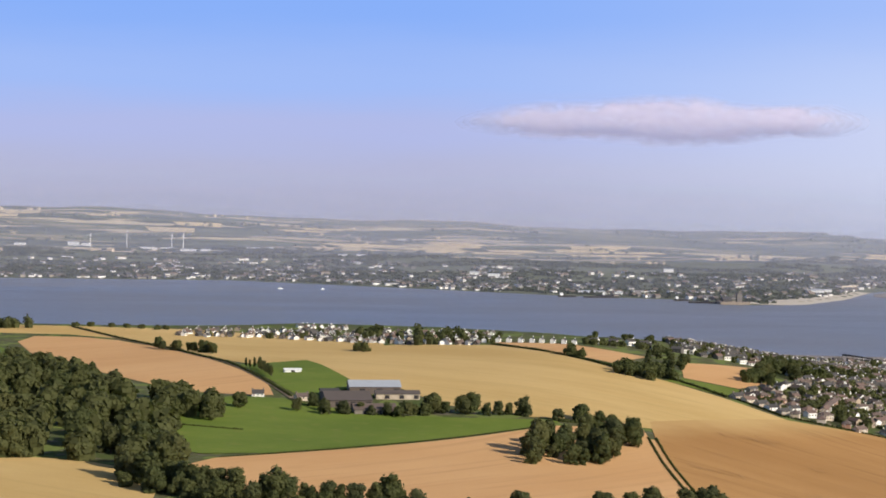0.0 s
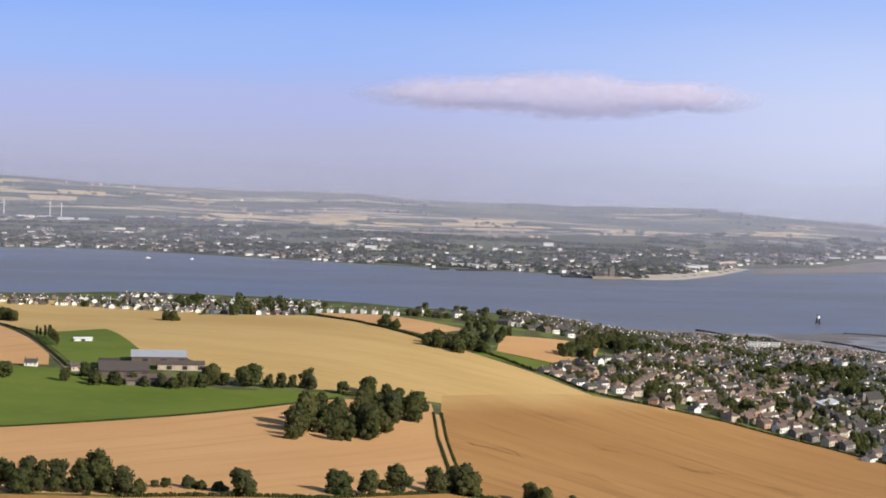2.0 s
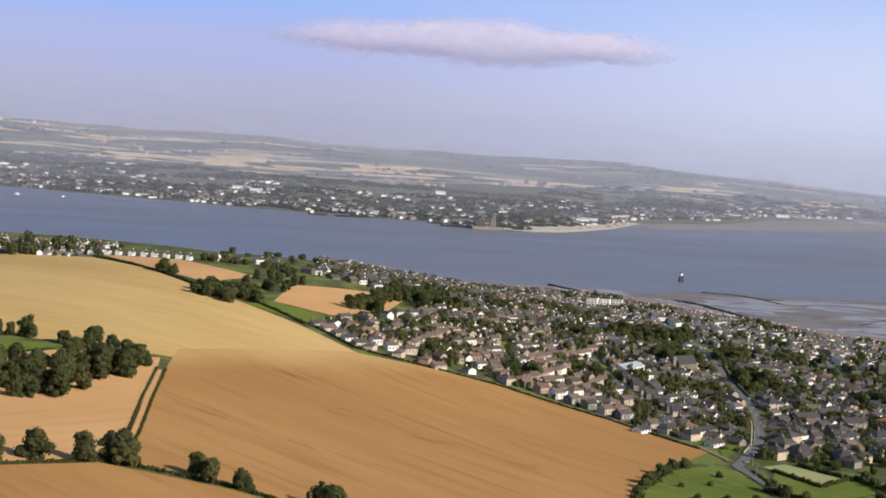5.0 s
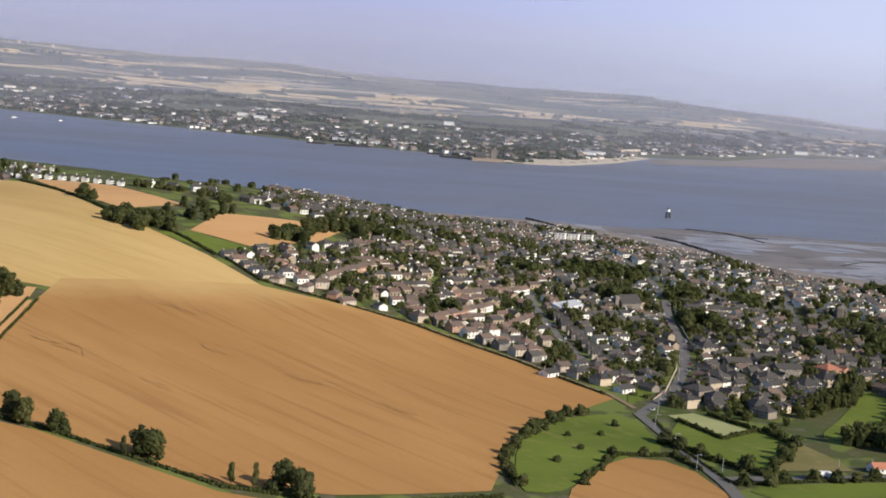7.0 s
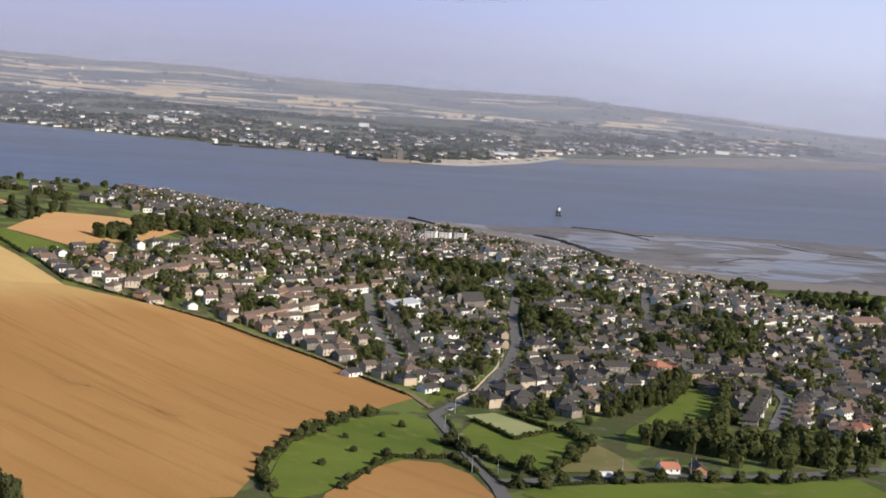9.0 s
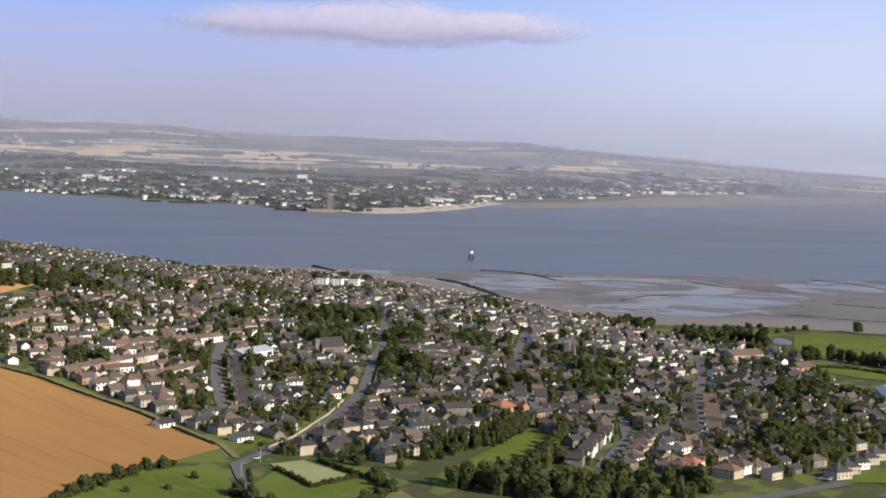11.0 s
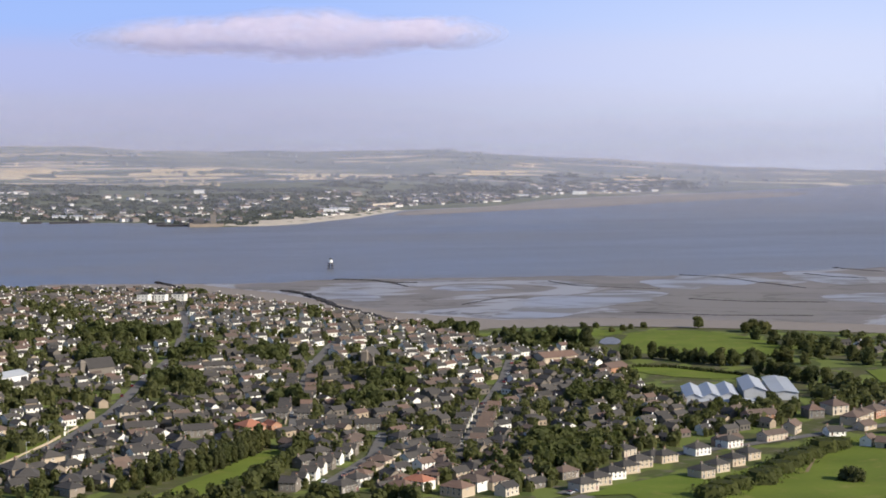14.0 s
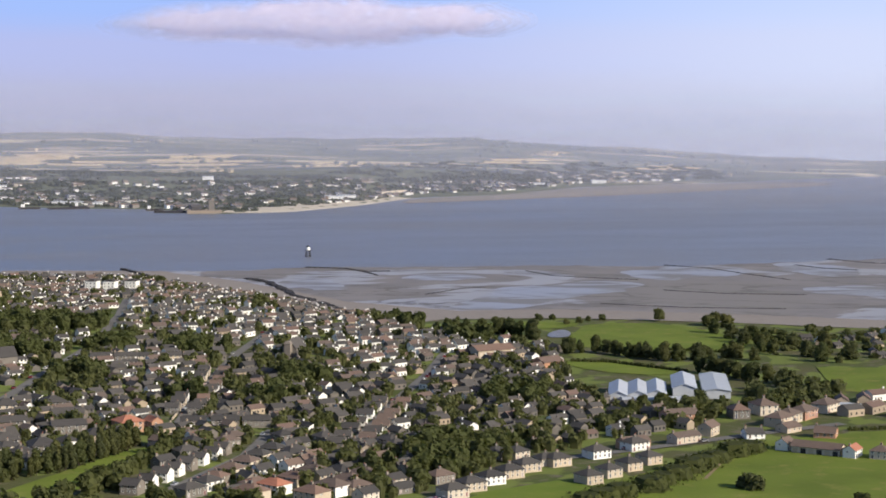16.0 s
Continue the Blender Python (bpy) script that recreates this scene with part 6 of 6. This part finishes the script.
castle(-276, 2221)
s = Soup()
s.box(-36, 36, -4, 4, -1, 4.2)
s.box(-37, 37, -4.6, 4.6, 4.2, 5.0, 0, True)
for i in range(12):
    s.box(-35 + 6 * i, -32 + 6 * i, -4.4, -4, 0.4, 3.4)
terrace = new("seafront_terrace", s.mesh("seafront_terrace", [CREAM]))
terrace.matrix_basis = pose(-70, 2660, hz(-70, 2660), 0, 0, 62)
tagged(terrace, "long cream seafront terrace above the far beach", "terrace")
for pts_, w_ in (([(-300, 2222), (-345, 2224)], 6), ([(-318, 2236), (-318, 2300)], 5), ([(-440, 2312), (-490, 2300)], 5)):
    s = Soup()
    ring = ribbon(pts_, w_)
    s.prism(ring, -1.0, 2.2)
    tagged(new("harbour_pier", s.mesh("harbour_pier", [DARKWOOD])), "dark stone pier of the far harbour", "pier", "far harbour piers")

frng = random.Random(41)
DISTANT = [varied("distant_white", [(0.82, 0.80, 0.76), (0.62, 0.60, 0.56)], 0.9, 0.4, per="piece", amount=0.1), varied("distant_cream", [(0.36, 0.32, 0.26), (0.28, 0.25, 0.21)], 0.9, 0.4, per="piece"),
           varied("distant_stone", [(0.22, 0.20, 0.18), (0.17, 0.16, 0.15)], 0.9, 0.4, per="piece"), varied("distant_slate", [(0.10, 0.098, 0.10), (0.13, 0.125, 0.125)], 0.7, 0.4, per="piece"),
           varied("distant_tile", [(0.18, 0.13, 0.10), (0.14, 0.11, 0.09)], 0.8, 0.4, per="piece"), GLASS]
rows, spots = [], []


def far_shore(x):
    return float(np.interp(x, FAR_X, FAR_Y))


for _ in range(2300):
    x = frng.uniform(-1750, 420)
    d = frng.random() ** 1.5 * (430 if x < -100 else 200) + 6
    y = far_shore(x) + d + (62 if x > -230 else 0)
    thick = noise.noise(Vector((x / 120, y / 70, 1.0)))
    if thick < -0.05 and frng.random() < 0.75 or frng.random() < 0.3 or (x > 120 and frng.random() < 0.75) or (x < -1250 and frng.random() < 0.4):
        continue
    big = frng.random() < 0.07
    w = frng.uniform(10, 18) if big else frng.uniform(4.5, 8.5)
    tall = frng.choice((2.2, 3.2, 4.2))
    rows.append((x, y, frng.uniform(10, 50), w, frng.uniform(4, 6.5), tall, tall + 1.9, frng.choice((0, 0, 0, 1, 2)), frng.choice((3, 3, 4))))
house_crowd("far_town_houses", rows, "crowded grey and white houses of the town on the far shore", DISTANT, windows=False)
for _ in range(6400):
    x = frng.uniform(-1900, 520)
    d = frng.random() ** 1.1 * 760 + 10
    y = far_shore(x) + d + (66 if x > -230 else 0)
    thick = noise.noise(Vector((x / 170, y / 60, 5.0)))
    if (d > 330 and thick < 0.05) or y > 3600 or (x > 180 and frng.random() < 0.55):
        continue
    spots.append((x, y, frng.uniform(1.0, 2.0), frng.uniform(7, 13)))
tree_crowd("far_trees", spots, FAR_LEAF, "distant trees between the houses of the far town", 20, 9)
spots = []
for _ in range(2600):
    x, y = frng.uniform(-2100, 1200), frng.uniform(3050, 4380)
    belt = noise.noise(Vector((x / 260, y / 75, 9.0)))
    if belt > 0.2 and far_shore(x) < y - 120 and x + y * 0.6 < 3000 and y < 4300:
        spots.append((x, y, frng.uniform(5, 8), frng.uniform(5, 9)))
# the woods share the hills' material, so the haze glow too
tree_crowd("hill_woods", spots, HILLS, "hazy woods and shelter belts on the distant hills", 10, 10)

# crops on the far side
for k, ring in enumerate((
        [(-520, 3499), (-361, 3469), (-342, 3364), (-366, 3320), (-504, 3388)], [(-251, 3401), (-139, 3431), (-117, 3276), (-238, 3220)],
        [(-870, 3668), (-781, 3718), (-719, 3575), (-730, 3400), (-798, 3360)], [(-721, 3533), (-618, 3497), (-598, 3380), (-702, 3388)],
        [(86, 3640), (195, 3658), (201, 3541), (91, 3505)], [(396, 3581), (499, 3620), (488, 3534), (388, 3506)], [(184, 3905), (264, 3865), (246, 3770)],
        [(-1084, 3559), (-923, 3556), (-884, 3423), (-1004, 3270)], [(-546, 3632), (-411, 3643), (-425, 3471), (-537, 3466)], [(-836, 3680), (-735, 3679), (-746, 3487), (-806, 3482)],
        [(-1737, 4223), (-1641, 4221), (-1624, 4100), (-1695, 4098)], [(-2014, 4228), (-1890, 4214), (-1869, 4055), (-1953, 4048)], [(-1507, 4031), (-1381, 3963), (-1359, 3737), (-1466, 3801)],
        [(-1190, 3973), (-1075, 4038), (-1087, 3931), (-1170, 3858)])):
    mid, deep = sum(p[1] for p in ring) / len(ring), max(p[1] for p in ring) - min(p[1] for p in ring)
    for at in (-0.27, 0.24):
        strip = [(x + 60 * at, mid + (y - mid) * 0.5 + at * deep) for x, y in ring]
        drape("distant_field", strip, FAR_STRAW, 0.9, "pale distant stubble field on the far hills", "field", 20)


def white_works(x, y, w, d, h):
    ob = thing("distant_works", "long white works building behind the far town", "building", pose(x, y, hz(x, y), 0, 0, 4), "white works")
    s = Soup()
    s.box(-w / 2, w / 2, -d / 2, d / 2, -2, h)
    part("wall", s.mesh("wall", [WHITE]), ob)
    s = Soup()
    s.box(-w / 2 - 0.5, w / 2 + 0.5, -d / 2 - 0.5, d / 2 + 0.5, h, h + 0.8, 0, True)
    part("roof", s.mesh("roof", [METAL]), ob)


for x, y, w, h in ((-1552, 3390, 22, 7), (-1528, 3394, 16, 5), (-1372, 3300, 34, 5), (-1334, 3304, 28, 4), (-1282, 3262, 30, 4), (-1248, 3266, 18, 3.5), (-1165, 3330, 26, 3.5), (-1132, 3334, 16, 3), (-1080, 3300, 20, 3), (-950, 3107, 18, 4), (-915, 3100, 16, 4),
                   (-675, 2722, 16, 5), (-905, 3737, 18, 3), (-1650, 3342, 22, 4), (-490, 2372, 18, 4), (-468, 2372, 16, 4), (-440, 2366, 12, 3.5), (-143, 2478, 26, 5), (-128, 2505, 26, 5), (-640, 2675, 20, 6), (-351, 2788, 16, 6), (160, 2990, 20, 5), (269, 3130, 24, 5)):
    white_works(x, y, w, 12, h)


def turbine(x, y, turn):
    ob = thing("wind_turbine", "slender white wind turbine behind the far town", "wind turbine", pose(x, y, hz(x, y), 0, 0, turn), "wind turbines")
    s = Soup()
    s.prism(ringed(1.0, 8), -1, 25, 0, 0.55)
    part("tower", s.mesh("tower", [WHITE]), ob)
    s = Soup()
    s.box(-0.8, 0.8, -1.8, 1.8, 24.8, 26.4, 0, True)
    part("nacelle", s.mesh("nacelle", [WHITE]), ob)
    s = Soup()
    s.prism([(-0.5, -0.15), (0.5, -0.15), (0.5, 0.15), (-0.5, 0.15)], 0, 10, 0, 0.25)
    blade = s.mesh("blade", [WHITE])
    for i in range(3):
        part("blade", blade, ob, pose(0, -2.0, 25.6, 0, 120 * i + 15, 0))


for x, y in ((-1504, 3345), (-1437, 3379), (-1341, 3371), (-1311, 3343)):
    turbine(x, y, frng.uniform(-20, 20))


# ---- street furniture and vehicles ----
def car_parts():
    """Meshes of a small saloon: body with bonnet and boot, glazed cabin, wheel and hub."""
    s = Soup()
    side = [(-2.1, 0.35), (2.1, 0.35), (2.15, 0.75), (1.2, 0.95), (-1.9, 1.0), (-2.15, 0.8)]
    for sy in (-0.85, 0.85):
        s.face([(x, sy, z) for x, z in side][:: (1 if sy < 0 else -1)])
    for i in range(6):
        (x0, z0), (x1, z1) = side[i], side[(i + 1) % 6]
        s.face([(x0, 0.85, z0), (x1, 0.85, z1), (x1, -0.85, z1), (x0, -0.85, z0)])
    body = s.mesh("body", [CAR])
    s = Soup()
    s.prism([(-1.7, -0.75), (0.9, -0.75), (0.9, 0.75), (-1.7, 0.75)], 0.95, 1.45, 0, 0.72)
    cabin = s.mesh("cabin", [GLASS])
    s = Soup()
    s.box(-1.25, 0.35, -0.52, 0.52, 1.45, 1.5)
    top = s.mesh("car_roof", [CAR])

    def disc(r, y0, y1, mat, name):
        q = Soup()
        ring = ringed(r, 12)
        k = len(q.v)
        q.v += [(x, y0, z) for x, z in ring] + [(x, y1, z) for x, z in ring]
        for i in range(12):
            q.f.append((k + i, k + (i + 1) % 12, k + 12 + (i + 1) % 12, k + 12 + i))
            q.s.append(0)
        q.f += [tuple(range(k, k + 12)), tuple(range(k + 12, k + 24))]
        q.s += [0, 0]
        return q.mesh(name, [mat])

    return body, cabin, top, disc(0.32, -0.1, 0.1, RUBBER, "wheel"), disc(0.18, -0.12, 0.12, METAL, "hub")


CAR_PARTS = car_parts()


def car(x, y, turn):
    ob = thing("car", "small parked car at the side of a street", "car", pose(x, y, hz(x, y) + 0.36, 0, 0, turn), "parked cars")
    ob.scale = (0.78, 0.78, 0.78)
    body, cabin, top, wheel, hub = CAR_PARTS
    part("body", body, ob)
    part("cabin", cabin, ob)
    part("car_roof", top, ob)
    for px in (-1.3, 1.3):
        for py in (-0.8, 0.8):
            part("hub", hub, part("wheel", wheel, ob, pose(px, py, 0.32)))


vrng = random.Random(77)
for road_pts, off in ((ROADS[0], 2.2), (ROADS[1], 2.4), (ROADS[2], 1.6), (ROADS[3], 1.6), (ROADS[4], 1.6), ([(-4, 548), (20, 590), (38, 622), (66, 640), (110, 668)], 1.9)):
    for (x0, y0), (x1, y1) in zip(road_pts, road_pts[1:]):
        a, d = math.atan2(y1 - y0, x1 - x0), math.hypot(x1 - x0, y1 - y0)
        for _ in range(1 + int(d / 40)):
            t, sd = vrng.random(), vrng.choice((-1, 1)) * off
            car(x0 + (x1 - x0) * t - math.sin(a) * sd, y0 + (y1 - y0) * t + math.cos(a) * sd, math.degrees(a))


def lorry(x, y, turn):
    ob = thing("lorry", "white lorry with a long pale trailer on the road", "lorry", pose(x, y, hz(x, y) + 0.36, 0, 0, turn))
    wheel, hub = CAR_PARTS[3], CAR_PARTS[4]
    s = Soup()
    s.box(-5, 1.6, -0.95, 0.95, 0.75, 2.3, 0, True)
    part("trailer", s.mesh("trailer", [WHITE]), ob)
    s = Soup()
    s.box(1.9, 3.4, -0.9, 0.9, 0.5, 2.0, 0, True)
    part("cab", s.mesh("cab", [CAR]), ob)
    s = Soup()
    s.box(3.38, 3.45, -0.75, 0.75, 1.25, 1.85, 0, True)
    part("windscreen", s.mesh("windscreen", [GLASS]), ob)
    for px in (-4.2, -3.2, 0.6, 2.6):
        for py in (-0.8, 0.8):
            part("hub", hub, part("wheel", wheel, ob, pose(px, py, 0.32)))


lorry(-155, 442, 14)


def street_lamp(x, y, turn):
    ob = thing("street_lamp", "thin grey street lamp with one arm", "street lamp", pose(x, y, hz(x, y), 0, 0, turn), "street lamps")
    pole, arm, head = LAMP_PARTS
    part("pole", pole, ob)
    part("lamp_head", head, part("arm", arm, ob, pose(0, 0, 5.6)), pose(1.0, 0, 0.02))


s = Soup()
s.prism(ringed(0.10, 8), -0.5, 5.7, 0, 0.55)
pole = s.mesh("pole", [METAL])
s = Soup()
s.box(0, 1.2, -0.04, 0.04, 0, 0.08, 0, True)
arm = s.mesh("arm", [METAL])
s = Soup()
s.box(-0.1, 0.4, -0.12, 0.12, -0.12, 0.0, 0, True)
LAMP_PARTS = (pole, arm, s.mesh("lamp_head", [METAL]))
for x, y in along([(-198, 440), (-207, 500), (-200, 560), (-188, 610), (-180, 690)], 26, rng):
    street_lamp(x, y, 0)
for x, y in along([(-190, 436), (-150, 447), (-104, 464)], 30, rng):
    street_lamp(x, y, 90)

# clipped hedges between the gardens
hs = []
for y, x, turn in plots:
    a = radians(turn)
    if vrng.random() < 0.55:
        hs.append((x + 4.2 * math.cos(a), y + 4.2 * math.sin(a), turn + 90, vrng.uniform(3.5, 7)))
v, f = [], []
hr = np.random.default_rng(3)
for x, y, turn, length in hs:
    if not inside((x, y), TOWN) or min((x - p) ** 2 + (y - q) ** 2 for p, q in ROAD_DOTS) < 14:
        continue
    a, z = radians(turn), hz(x, y)
    lobes = [(x + t * math.cos(a), y + t * math.sin(a), z + 0.45, 0.55, 0.55, 0.6) for t in np.arange(-length / 2, length / 2, 0.9)]
    k, c = len(v), len(lobes) * 6
    v += leaf_cloud(hr, lobes, c, 0.28).tolist()
    f += [(k + 4 * i, k + 4 * i + 1, k + 4 * i + 2, k + 4 * i + 3) for i in range(c)]
tagged(new("garden_hedges", mesh_of("garden_hedges", v, f, [HEDGE])), "clipped hedges between the town gardens", "hedges", kind="stuff")

for form, wall, roof, x, y, a, k in (("cottage", "white", "slate", 112, 664, 10, 1.1), ("cottage", "cream", "tile", 127, 676, 40, 1.1), ("cottage", "brick", "tile", 138, 663, -20, 1.2), ("villa", "cream", "tile", 148, 622, -28, 1.0)):
    house(form, wall, roof, pose(x, y, hz(x, y) + 0.25, 0, 0, a), "houses by the clubhouse", k)
